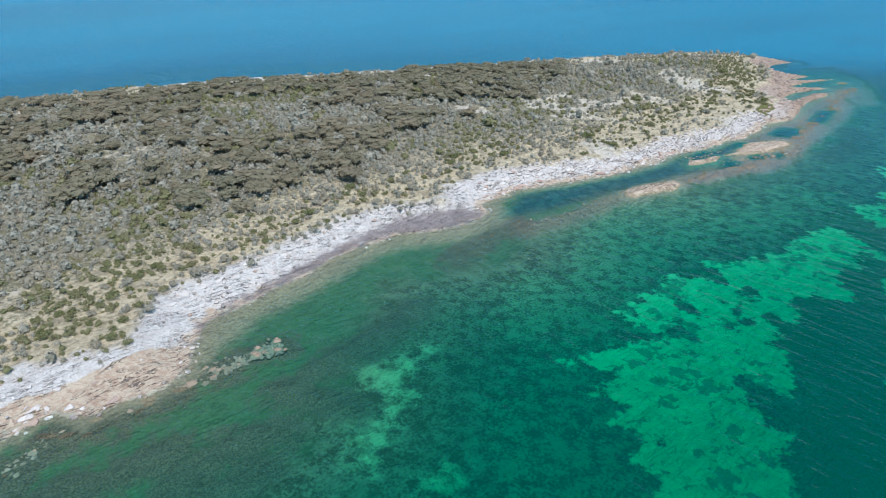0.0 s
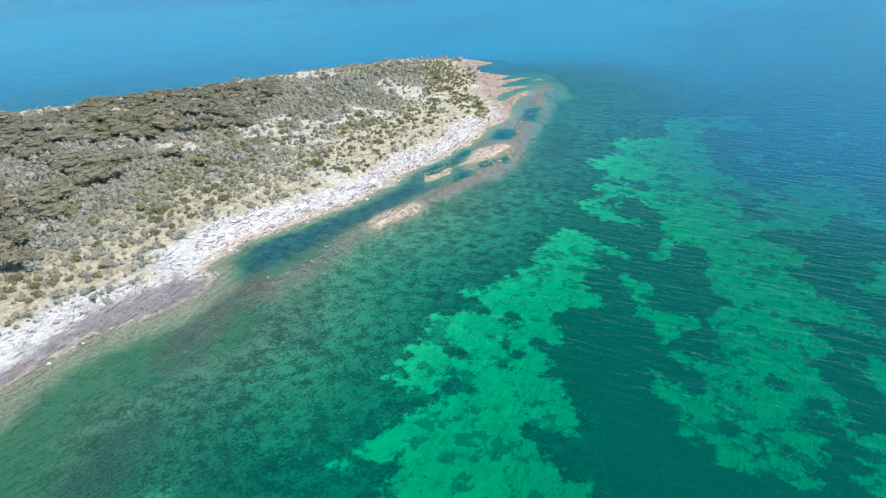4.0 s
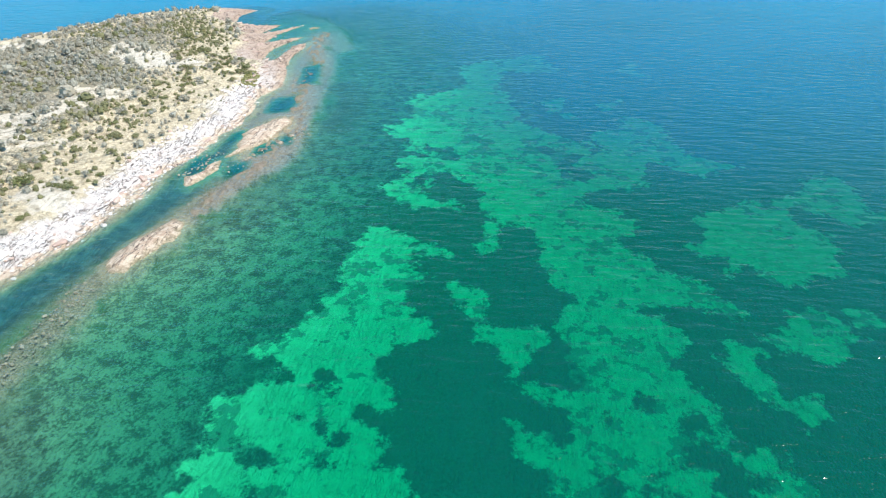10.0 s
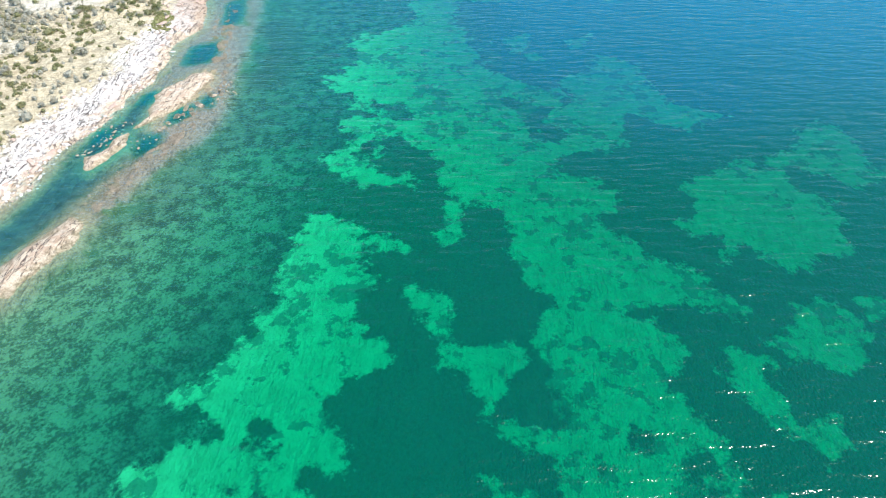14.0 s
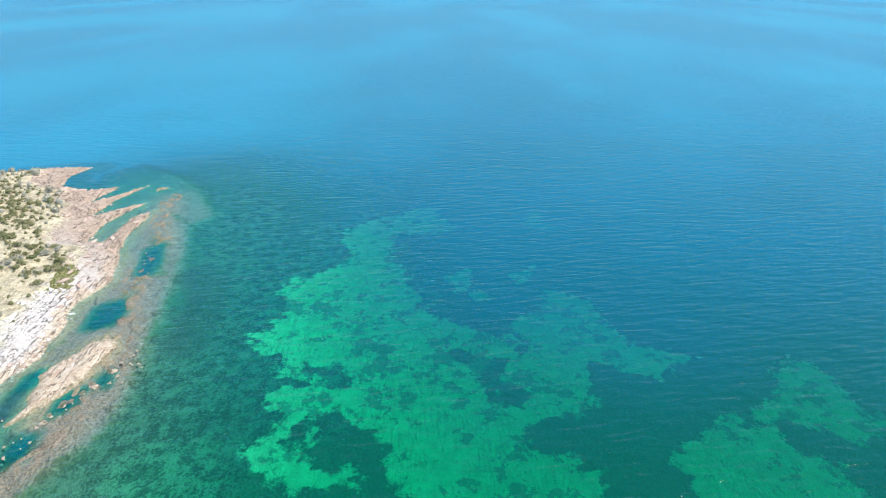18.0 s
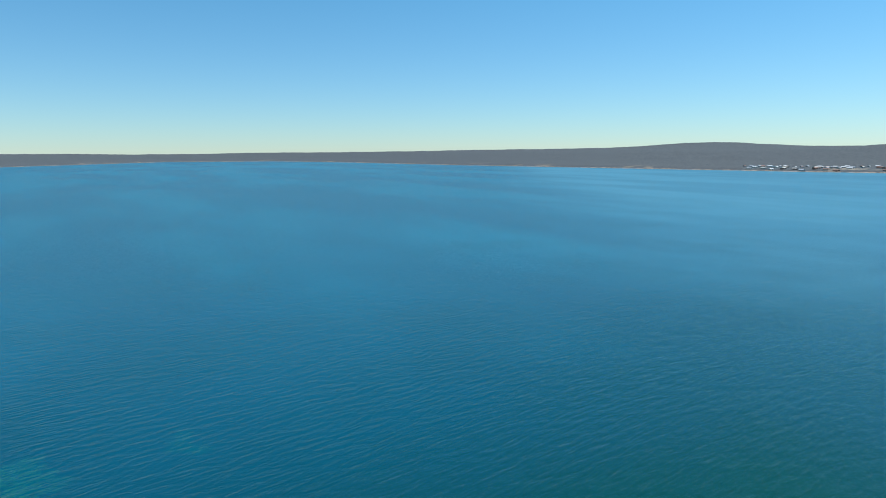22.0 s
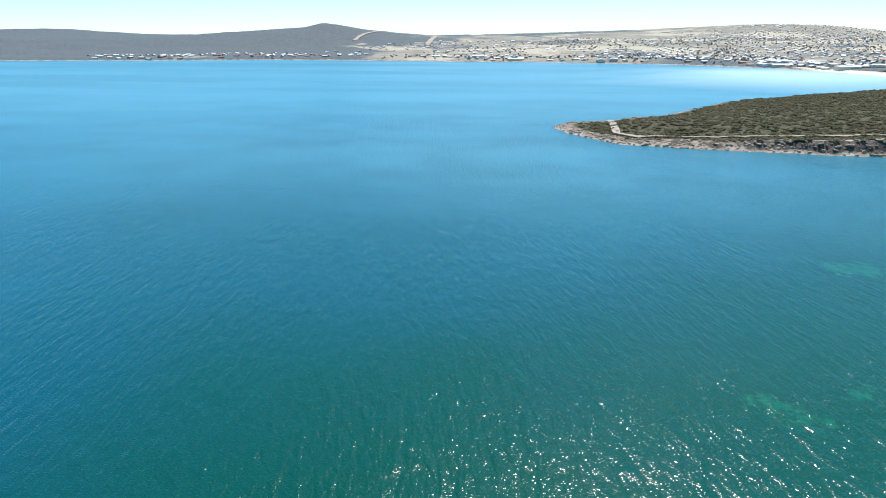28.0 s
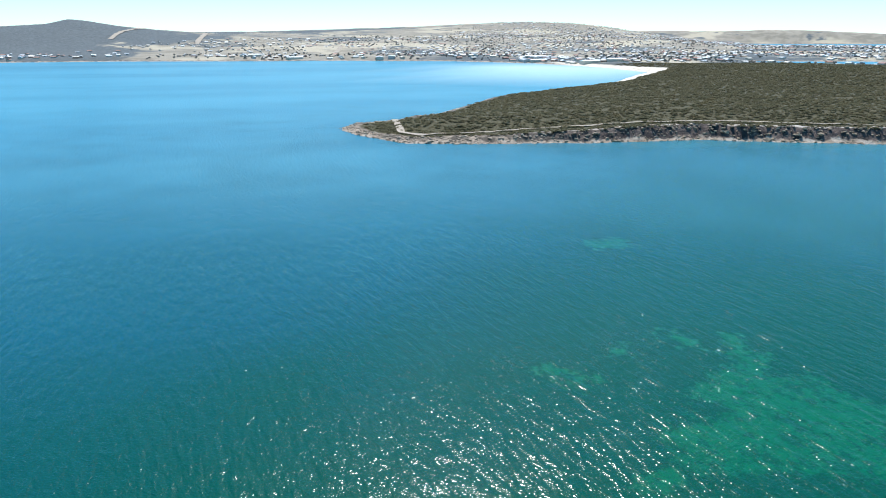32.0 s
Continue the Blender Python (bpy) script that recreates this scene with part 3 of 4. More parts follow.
    [(67, 42), (70, 40.5), (70.5, 38.5), (69, 37), (66, 36.5), (65.5, 35), (62.5, 38), (63.5, 40), (65.5, 39)],
]
DEEP_SAND = [
    [(73.5, -58.5), (71, -60.5), (68, -58.5), (66, -54.5), (69, -53.5)],
    [(94, -35), (91.5, -37.5), (87.5, -36.5), (83.5, -36), (86, -32), (90, -33)],
    [(81.5, -46.5), (79.5, -49.5), (79, -46.5)],
    [(62, -61.5), (58.5, -61.5), (57, -56.5), (54, -55.5), (55.5, -46.5), (53, -47), (47.5, -48.5), (39, -42), (40.5, -23), (62.5, -17.5), (66, -15.5), (68.5, -18), (71.5, -23),
     (70.5, -25.5), (67.5, -28.5), (62.5, -32), (62, -34), (69, -35), (69, -37.5), (64.5, -42.5), (61, -48), (60.5, -55)],
    [(73, -9), (73, -12.5), (70, -14), (69.5, -10.5)],
    [(97.5, -113), (86, -118.5), (82.5, -112), (92, -105)],
    [(-2, 69), (-5, 68), (-7, 66), (-11, 65), (-11.5, 63.5), (-9, 61.5), (-7, 60), (-6, 57.5), (-8, 55), (-9, 53.5), (-12.5, 54), (-12, 53.5), (-9, 52), (-9.5, 50.5), (-8, 48),
     (-7, 50), (-7, 51), (-6, 55.5), (-4.5, 59.5), (-3.5, 63.5)],
    [(-1.5, 46), (0, 47), (0.5, 44.5), (-1, 44)],
]
WEED_PATCHES = [
    [(47, 82.5), (48.5, 81.5), (47.5, 79), (46, 79), (45.5, 81)],
    [(41.5, 79), (43.5, 77.5), (43.5, 73.5), (41.5, 73.5), (41.5, 76)],
    [(35.5, 80.5), (37, 79.5), (37, 75.5), (36, 75), (35, 76), (33.5, 75), (34, 77)],
    [(38, 75), (40.5, 73), (42, 71.5), (39.5, 72), (38, 74)],
    [(32, 74.5), (33.5, 74), (33, 71.5), (34.5, 69.5), (33.5, 69), (32, 70.5)],
    [(21.5, 71.5), (24.5, 71), (24.5, 69), (22, 69)],
    [(16, 52.5), (18.5, 53), (20, 50.5), (19, 48.5), (17, 49.5), (16, 50.5)],
    [(13, 60), (16, 60), (17, 57.5), (14.5, 58)],
    [(109.5, 93.5), (113.5, 94), (111.5, 90), (108, 89), (107, 91.5)],
    [(65.5, 57.5), (66, 55.5), (64, 55), (63.5, 56)],
    [(69, 56.5), (70.5, 54.5), (69, 53.5), (67.5, 54.5)],
    [(70, 51.5), (72, 49.5), (71, 48), (68.5, 49), (67, 50)],
    [(58, 53.5), (60, 52.5), (60, 50), (62.5, 50.5), (62.5, 48.5), (60, 48.5), (58, 50), (56.5, 48), (56, 49.5), (57, 51.5)],
    [(58.5, 49), (61, 46.5), (61, 44.5), (58.5, 45.5), (55.5, 46)],
    [(112.5, 98.5), (116, 97.5), (117, 96), (114, 95), (110, 94), (108, 91), (106.5, 93), (109, 96.5)],
    [(99, 119.5), (101.5, 116), (99, 111.5), (97, 113), (97, 116)],
    [(114.5, 104.5), (117.5, 103.5), (113.5, 101), (112.5, 102.5)],
    [(103, 85), (106.5, 82), (103.5, 81.5), (101.5, 83.5)],
]
THIN_SAND = [
    [(69, 121.5), (73, 123.5), (77, 121.5), (77.5, 119), (74.5, 115.5), (71, 112.5), (67.5, 117.5)],
    [(8.5, 86), (14.5, 89.5), (19.5, 86.5), (23, 82), (31.5, 81.5), (43.5, 90), (46, 84.5), (43.5, 69.5), (37, 58), (33.5, 42), (6, 42.5), (6, 50), (4.5, 56), (8, 60), (10.5, 65.5), (9,
     70.5), (7.5, 76)],
    [(29, 111), (37.5, 116), (48, 118.5), (58, 117), (70, 117), (81, 119.5), (76.5, 111), (68, 107.5), (60.5, 101), (52, 99), (47.5, 98.5), (45, 91.5), (39, 92), (33.5, 88.5), (32, 82.5),
     (26, 74), (18, 81.5), (21, 95)],
    [(108.5, 139), (134, 155.5), (146, 144), (130, 118.5), (109.5, 101), (97.5, 101), (95, 109), (97, 126.5)],
    [(140, 159), (159.5, 151), (141.5, 134), (124.5, 123.5), (125, 144)],
]
ROCK_FLATS = [
    [(71, 147.5), (78, 153.5), (84.5, 154.5), (90.5, 154), (96, 160), (100.5, 165), (104, 163), (113.5, 175.5), (114, 183), (123.5, 191), (122.5, 181.5), (112.5, 169), (101, 157), (91.5,
     148), (83.5, 139.5), (76, 132), (71, 129.5), (64.5, 128.5), (60, 126.5), (55, 123.5), (51, 123), (54, 126), (60.5, 130.5), (65.5, 132.5), (68, 135), (65, 139)],
    [(132.5, 233), (144, 233), (143.5, 216.5), (139, 200), (129, 181.5), (122.5, 181.5), (124, 187), (124.5, 199.5), (117.5, 202), (124.5, 217.5)],
]
POOLS = [
    [(85, 156), (90, 161), (94, 159.5), (92.5, 156), (88.5, 153), (85.5, 154)],
    [(100.5, 166.5), (108.5, 176.5), (112, 175.5), (106.5, 168), (102, 164.5)],
    [(71, 138), (74.5, 141), (76.5, 139.5), (73.5, 137)],
    [(77.5, 139), (79.5, 141), (81, 140.5), (78.5, 137.5)],
    [(63, 134), (66.5, 136.5), (68.5, 135.5), (65.5, 132.5)],
    [(59.5, 140), (62.5, 143.5), (64, 143), (62.5, 139.5)],
    [(69.5, 146), (74, 149.5), (76, 149), (73.5, 146)],
]
MOTTLE = [(-30, 40), (25, 36), (44, 58), (46, 86), (62, 95), (74, 104), (92, 104), (108, 122), (128, 150), (150, 176), (150, 200), (128, 186), (108, 166), (84, 142), (52, 123), (26, 107),
          (6, 96), (-10, 84), (-14, 62)]


def island_height(x, y):
    """Height of the ground over the sea, the island's signed distance and that of the reef."""
    stir = 3 - 1.6 * smooth(x, 60, 95)
    wx, wy = x + stir * fractal(x, y, 0.2, 4, 5), y + stir * fractal(x, y, 0.2, 4, 9)
    d = outline_distance(wx, wy, COAST)
    reef = np.full(np.shape(x), -99.0)
    for k, line in enumerate(REEF_LINES):
        reef = np.maximum(reef, (3.2 if k == 0 else 2.4) - line_distance(wx, wy, line))
        if k == 0:
            ridge, kelp = reef, np.full(np.shape(x), -99.0)
        else:
            kelp = np.maximum(kelp, 3.8 - line_distance(wx, wy, line))
    spit = np.full(np.shape(x), -99.0)
    for s in SPITS:
        spit = np.maximum(spit, outline_distance(x + 2.6 * fractal(x, y, 0.4, 3, 15), y + 2.6 * fractal(x, y, 0.4, 3, 19), s))
    rough, fine = fractal(x, y, 0.25, 4, 2), fractal(x, y, 0.9, 4, 3)
    land = 0.42 * smooth(d, 0, 0.9) * smooth(x, 60, 95) + 2.2 * smooth(d, 0, 8.5) + 0.9 * smooth(d, 8, 40) + rough * 1.5 * smooth(d, 0, 12) + fractal(x, y, 0.03, 3, 7) * 1.6 * smooth(d, 10, 40) + fine * 0.35
    # bedded rock: steps on the bare shore
    step = 0.34
    q = land / step + 0.5 * rough
    stepped = (np.floor(q) + smooth(q - np.floor(q), 0.72, 1.0) - 0.5 * rough) * step
    bare = smooth(d, 0.2, 1.5) * (1 - smooth(d, 7, 10))
    land = land * (1 - bare) + stepped * bare
    peb = outline_distance(x, y, PEBBLE)
    land = np.where(peb > 0, land * 0.35, land)
    sea = -0.12 - 0.5 * smooth(-d, 0, 5) - 0.6 * smooth(-d, 4, 16) + fine * 0.15
    sea = sea + 0.75 * smooth(reef, -1.5, 2.5) * (0.7 + fine * 1.2) * smooth(-d, 0, 2)
    shelf = inside_any(x, y, ROCK_FLATS)
    sea = sea + 0.8 * smooth(shelf, -1.5, 1.0) * (0.75 + fine)
    sea = np.minimum(sea, -0.04 + 0.22 * (fine > 0.12) * (reef > 0.8))
    z = np.where(d > 0, np.maximum(land, -0.05), sea)
    z = np.maximum(z, np.where(spit > -1.5, -0.25 + 0.75 * smooth(spit, -1.2, 1.2) + fine * 0.3, -9))
    return z, d, np.maximum(ridge, spit + 1.0), peb, spit, kelp


def inside_any(x, y, outlines):
    """Signed distance to the union of several outlines."""
    best = np.full(np.shape(x), -40.0)
    for p in outlines:
        best = np.maximum(best, outline_distance(x, y, p))
    return best


def sand_field(x, y):
    return np.minimum(inside_any(x, y, SAND), -inside_any(x, y, WEED_PATCHES))


def lines(lo, hi, step, outer):
    """Grid lines: even inside, growing towards the outside."""
    a, b, s = list(np.arange(lo, hi + 1e-6, step)), [], step
    v = a[-1]
    while v < outer:
        s *= 1.35
        v += s
        b.append(v)
    s, v, c = step, a[0], []
    while v > -outer:
        s *= 1.35
        v -= s
        c.append(v)
    return np.array(c[::-1] + a + b)


# ground of the island and the seabed: one grid, cut where the rock dips under the water
NORTH = lines(38, 262, 0.62, 4000)
rows_of_ground = np.concatenate([-120 - 1.2 * np.cumsum(1.35 ** np.arange(1, 25))[::-1], np.arange(-120, 37.5, 1.2), NORTH[NORTH >= 38]])
gx, gy = np.meshgrid(lines(-112, 176, 0.62, 4000), rows_of_ground)
gz, gd, greef, gpeb, gspit, gkelp = island_height(gx.ravel(), gy.ravel())
ground_v = np.stack([gx.ravel(), gy.ravel(), gz], -1)
ground_q = grid_quads(gx.shape[1], gx.shape[0])
ground_f = {"shore": np.maximum(gd, np.where(gspit > 0, gspit * 0.5, gspit)), "kelp": gkelp, "reef": greef, "pebble": gpeb, "sand": sand_field(gx.ravel(), gy.ravel()), "deep_sand": inside_any(gx.ravel(), gy.ravel(), DEEP_SAND), "thin_sand": inside_any(gx.ravel(), gy.ravel(), THIN_SAND), "rock_flat": np.minimum(np.maximum(inside_any(gx.ravel(), gy.ravel(), ROCK_FLATS), np.where(gx.ravel() > 82, gd + 5, -40)), -inside_any(gx.ravel(), gy.ravel(), POOLS)), "dune": outline_distance(gx.ravel(), gy.ravel(), DUNE), "platform": outline_distance(gx.ravel(), gy.ravel(), PLATFORM), "mottle": outline_distance(gx.ravel(), gy.ravel(), MOTTLE),
            "lagoon": np.maximum(outline_distance(gx.ravel(), gy.ravel(), LAGOON), inside_any(gx.ravel(), gy.ravel(), POOLS)), "open_ground": fractal(gx.ravel(), gy.ravel(), 0.05, 3, 65)}
on_land = gd[ground_q].mean(1) > -1.2
v, q, f = kept_faces(ground_v, ground_q, on_land, ground_f)
ground = tagged(sheet("ground", v, q, MAT_GROUND, f), "sandy limestone island ground with pale bedded rock shore", "ground", kind="structure")
v, q, f = kept_faces(ground_v, ground_q, ~on_land, ground_f)
tagged(sheet("seabed", v, q, MAT_GROUND, f), "shallow seabed of pale sand and dark seagrass meadow", "seabed", kind="structure")

# sea: one level sheet to the horizon; depth drives how clear it is
wx_, wy_ = np.meshgrid(lines(-110, 190, 1.5, 4900), lines(-120, 262, 1.5, 4900))
wd = -outline_distance(wx_.ravel(), wy_.ravel(), COAST)
sx_, sy_ = wx_.ravel(), wy_.ravel()
depth = np.clip(0.1 + wd * 0.032, 0.05, 1.6) + smooth(wd, 14, 75) * 2.4 + smooth(0.7 * (sx_ + sy_), 120, 360) * 5 + np.clip((wd - 230) / 600, 0, 1) * 7
bank = np.hypot(sx_ - 30, sy_ - 60) * (0.86 + 0.50 * smooth(sy_, 10, 120)) + 50 * fractal(sx_, sy_, 0.012, 3, 23)
open_sea = np.maximum(0.8 * smooth(bank, 48, 205) + 0.2 * smooth(bank, 180, 700), smooth(sy_ - 0.9 * sx_, 150, 230))
open_sea = np.maximum(open_sea, smooth(sy_ - 0.9 * sx_, 40, 150) * smooth(sy_, 190, 245))
for line in REEF_LINES[:1]:
    depth *= 0.36 + 0.64 * smooth(line_distance(wx_.ravel(), wy_.ravel(), line), 1.0, 7.0)
lagoon = outline_distance(sx_, sy_, LAGOON)
pools = inside_any(sx_, sy_, POOLS)
depth *= 0.3 + 0.7 * smooth(np.minimum(-inside_any(sx_, sy_, ROCK_FLATS), np.where(sx_ > 80, wd - 5, 9)), -1.0, 3.0)
depth = depth + 0.7 * smooth(lagoon, -1.0, 3.0) + 2.2 * smooth(pools, -0.9, 0.9)
west = np.maximum(smooth(sy_ - 0.9 * sx_, 170, 260), smooth(sy_ - 0.9 * sx_, 40, 150) * smooth(sy_, 190, 245))
depth = depth + west * 5 + 1.1 * smooth(sx_, 70, 140) * smooth(170 - sy_, 0, 60) * smooth(wd, 14, 26)
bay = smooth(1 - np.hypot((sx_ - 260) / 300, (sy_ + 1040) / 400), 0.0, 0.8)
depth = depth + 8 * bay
open_sea = np.maximum(np.maximum(open_sea, 0.55 * smooth(lagoon, -1.0, 3.0)), 0.8 * smooth(pools, -0.9, 0.9))
wv = np.stack([wx_.ravel(), wy_.ravel(), np.zeros(wx_.size)], -1)
tagged(sheet("sea", wv, grid_quads(wx_.shape[1], wx_.shape[0]), MAT_WATER, {"depth": depth, "open_sea": open_sea, "sunward_haze": smooth(70 - sy_, 0, 230) * smooth(np.hypot(sx_ - 75, sy_ - 61), 70, 260), "bay": bay}), "clear turquoise sea with small wind ripples", "sea", kind="structure")

# ---- mainland: far shore, hills, town plain and the near scrub-covered point ----
LAND = [(-900, 5600), (600, 2600), (1030, 1859), (2000, 2080), (3860, 1990), (3900, 1300), (3358, 750), (2586, 164), (2160, -222), (1846, -508), (1604, -727), (1440, -930), (1247, -1050),
        (1030, -1131), (806, -1239), (553, -1290), (353, -1237), (194, -1100), (122, -979), (119, -920), (144, -754), (159, -658), (188, -609), (231, -539), (238, -469), (239, -362),
        (256, -326), (274, -306), (273, -287), (251, -263), (228, -251), (212, -245), (188, -253), (153, -263), (117, -282)]
LAND += [(89, -300), (59, -315), (31, -317), (3, -321), (-30, -331), (-120, -350), (-400, -420), (-900, -500), (-6500, -700), (-6500, -6500), (6500, -6500), (6500, 5600)]
EYE = (75.0, 62.0)
HILLS = [(4300, -1450, 420, 420, 34), (860, -3700, 650, 600, 62), (1600, -3500, 600, 500, 24)]
# hills seen across the bay: bearing from the bay's middle, spread to either side, distance, depth, height
ROUND_HILLS = [(129.5, 8.5, 10.0, 2600, 430, 36), (130.6, 1.3, 2.6, 2600, 160, 19), (150, 6, 8, 3500, 500, 14), (186, 9, 12, 4680, 260, 70)]
PONDS = [[(-107, -3240), (-1100, -3060), (-1700, -4200), (-300, -4280)], [(-30, -1330), (-420, -1210), (-520, -1420), (-300, -1540), (-70, -1480)]]


BEACH = [(172, -665), (135, -800), (122, -950), (160, -1060), (205, -1120), (300, -1265)]


def mainland_height(x, y):
    wx, wy = x + 14 * fractal(x, y, 0.02, 3, 31), y + 14 * fractal(x, y, 0.02, 3, 37)
    d = outline_distance(wx, wy, LAND)
    for pond in PONDS:
        d = np.minimum(d, -outline_distance(wx, wy, pond))
    town = np.exp(-(((x - 350) / 900) ** 2 + ((y + 1500) / 900) ** 2))
    point = smooth(-y, 1250, 900) * smooth(np.abs(x), 1500, 900)
    plain = 46 * smooth(d, 20, 900) * (1 - 0.88 * np.clip(town + point + smooth(-x, -250, 300), 0, 1)) + 5 * smooth(d, 10, 60)
    for hx, hy, sx, sy, top in HILLS:
        plain = plain + top * np.exp(-(((x - hx) / sx) ** 2 + ((y - hy) / sy) ** 2)) * smooth(d, 0, 300)
    plain = plain + 16 * smooth(d, 900, 2000) * smooth(x, 1500, 2600)
    bearing, away = np.degrees(np.arctan2(x - EYE[0], y - EYE[1])) % 360, np.hypot(x - EYE[0], y - EYE[1])
    for b0, left, right, r0, deep, top in ROUND_HILLS:
        plain = plain + top * np.exp(-((bearing - b0) / np.where(bearing < b0, left, right)) ** 2 - ((away - r0) / deep) ** 2) * smooth(d, 0, 150)
    cliff = point * smooth(d, 1.5, 9) * 5.5 * smooth(-x, -230, -60)
    z = 0.3 + 1.5 * smooth(d, 0, 7) + plain + cliff + fractal(x, y, 0.01, 4, 41) * 6 * smooth(d, 10, 200) + fractal(x, y, 0.15, 3, 43) * 1.6 * smooth(d, 0, 12)
    return np.where(d > 0, z, -0.5 - 1.5 * smooth(-d, 0, 30)), d, point


az = np.radians(np.linspace(15, -225, 900))
rad = 225 * (4930 / 225) ** np.linspace(0, 1, 260)
pa, pr = np.meshgrid(az, rad)
mx, my = EYE[0] - np.sin(pa).ravel() * pr.ravel(), EYE[1] + np.cos(pa).ravel() * pr.ravel()
mz, md, mp = mainland_height(mx, my)
mq = grid_quads(len(az), len(rad))
scrub = np.where(mp > 0.3, 2.5, 0.72 - 0.5 * np.exp(-(((mx - 600) / 1300) ** 2 + ((my + 2700) / 1500) ** 2)))
mb, mr_ = np.degrees(np.arctan2(mx - EYE[0], my - EYE[1])) % 360, np.hypot(mx - EYE[0], my - EYE[1])
wooded = smooth(136 - mb + 6 * fractal(mx, my, 0.006, 3, 45), 0, 4) * smooth(md, 60, 140)
farmed = smooth(mb, 132, 137) * smooth(157 - mb, 0, 8) * np.exp(-((md - 190) / 190) ** 2)
# dry grass on the town hill; beyond 4.1 km, painted haze on far hills
grass_and_haze = smooth(mb, 154, 165) * np.maximum(smooth(182 - mb, 0, 8), smooth(mr_, 4100, 4400)) * smooth(mr_, 2900, 3500)
open_land = mp < 0.3
scrub = np.where(open_land, scrub * (1 - wooded) + 1.1 * wooded, scrub)
scrub = np.where(open_land, scrub - 0.5 * farmed, scrub)
scrub = np.where(open_land, scrub * (1 - 0.7 * grass_and_haze) + 0.12 * grass_and_haze, scrub)
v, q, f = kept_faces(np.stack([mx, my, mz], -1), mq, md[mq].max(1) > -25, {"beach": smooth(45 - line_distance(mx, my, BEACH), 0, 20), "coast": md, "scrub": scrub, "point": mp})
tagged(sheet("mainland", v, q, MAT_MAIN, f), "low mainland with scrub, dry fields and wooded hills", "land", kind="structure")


# ---- foliage ----
rng = np.random.default_rng(7)


def leaf_cloud(radius, height, count, leaf, lobes, flat, seed, core=0.0, lift=0.35):
    """Leaf clumps over the lobes of a crown: places and quads, standing on z = 0."""
    r = np.random.default_rng(seed)
    ang, rr = r.uniform(0, 6.283, lobes), np.sqrt(r.uniform(0, 1, lobes)) * radius * 0.62
    lx, ly = np.cos(ang) * rr, np.sin(ang) * rr
    lz = height * (0.55 + 0.2 * r.uniform(-1, 1, lobes)) * (1 - 0.35 * (rr / radius) ** 2)
    lr = radius * (r.uniform(0.32, 0.55, lobes) if lobes > 1 else r.uniform(0.6, 0.75, 1))
    k = r.integers(0, lobes, count)
    u, th = r.uniform(-0.35, 1, count), r.uniform(0, 6.283, count)
    s = np.sqrt(1 - u * u)
    nrm = np.stack([np.cos(th) * s, np.sin(th) * s, u], -1)
    depth_in = r.uniform(0.74, 1.18, count)[:, None]
    c = np.stack([lx[k], ly[k], lz[k]], -1) + nrm * depth_in * np.stack([lr[k], lr[k], lr[k] * flat], -1)
    c[:, 2] = np.clip(c[:, 2], 0.05 * height, None)
    n2 = nrm + r.normal(0, 0.45, (count, 3))
    n2[:, 2] += lift
    n2 /= np.linalg.norm(n2, axis=1)[:, None]
    a = np.cross(n2, r.normal(0, 1, (count, 3)))
    a /= np.linalg.norm(a, axis=1)[:, None]
    b = np.cross(n2, a)
    size = leaf * r.uniform(0.55, 1.25, (count, 1))
    a, b = a * size, b * size * r.uniform(0.5, 0.9, (count, 1))
    if core:
        # lumpy inner mass under the outer leaves
        cu, ct = np.meshgrid(np.linspace(-0.4, 0.96, 4), np.linspace(0, 6.283, 8)[:-1], indexing="ij")
        ring = np.sqrt(1 - cu * cu)
        vs, qs, at_v = [], [], 0
        for i in range(lobes):
            wob = 1 + r.normal(0, 0.09, cu.shape)
            p = np.stack([lx[i] + np.cos(ct) * ring * lr[i] * core * wob, ly[i] + np.sin(ct) * ring * lr[i] * core * wob, np.maximum(lz[i] + cu * lr[i] * flat * core * wob, 0.04 * height)], -1)
            vs.append(p.reshape(-1, 3))
            for u_ in range(3):
                for t_ in range(7):
                    qs.append((at_v + u_ * 7 + t_, at_v + u_ * 7 + (t_ + 1) % 7, at_v + u_ * 7 + 7 + (t_ + 1) % 7, at_v + u_ * 7 + 7 + t_))
            at_v += 28
        core_v, core_q = np.concatenate(vs), np.array(qs)
    verts = np.stack([c - a - b * 0.6, c + a * 0.7 - b, c + a + b * 0.7, c - a * 0.6 + b], 1).reshape(-1, 3)
    quads = np.arange(count * 4).reshape(-1, 4)
    if core:
        verts, quads = np.concatenate([verts, core_v]), np.concatenate([quads, core_q + count * 4])
    return verts, quads


def data_of(name, verts, quads, material, shade=False):
    ob = sheet(name, verts, quads, material, shade=shade)
    me = ob.data
    bpy.data.objects.remove(ob)
    return me


def joined(name, spots, clouds, material):
    """Many plants in one mesh. spots: rows of x, y, z, scale, turn, which cloud."""
    vs, qs, n = [], [], 0
    for x, y, z, s, turn, which in spots:
        v, q = clouds[int(which)]
        c, sn = math.cos(turn) * s, math.sin(turn) * s
        vs.append(np.stack([v[:, 0] * c - v[:, 1] * sn + x, v[:, 0] * sn + v[:, 1] * c + y, v[:, 2] * s + z], -1))
        qs.append(q + n)
        n += len(v)
    return sheet(name, np.concatenate(vs), np.concatenate(qs), material, shade=False)


def tube(points, radii, sides=7):
    """A tapered bent stem."""
    vs, qs = [], []
    for k, (p, r) in enumerate(zip(points, radii)):
        for i in range(sides):
            t = 6.283 * i / sides
            vs.append((p[0] + r * math.cos(t), p[1] + r * math.sin(t), p[2]))
            if k:
                a, b = (k - 1) * sides + i, (k - 1) * sides + (i + 1) % sides
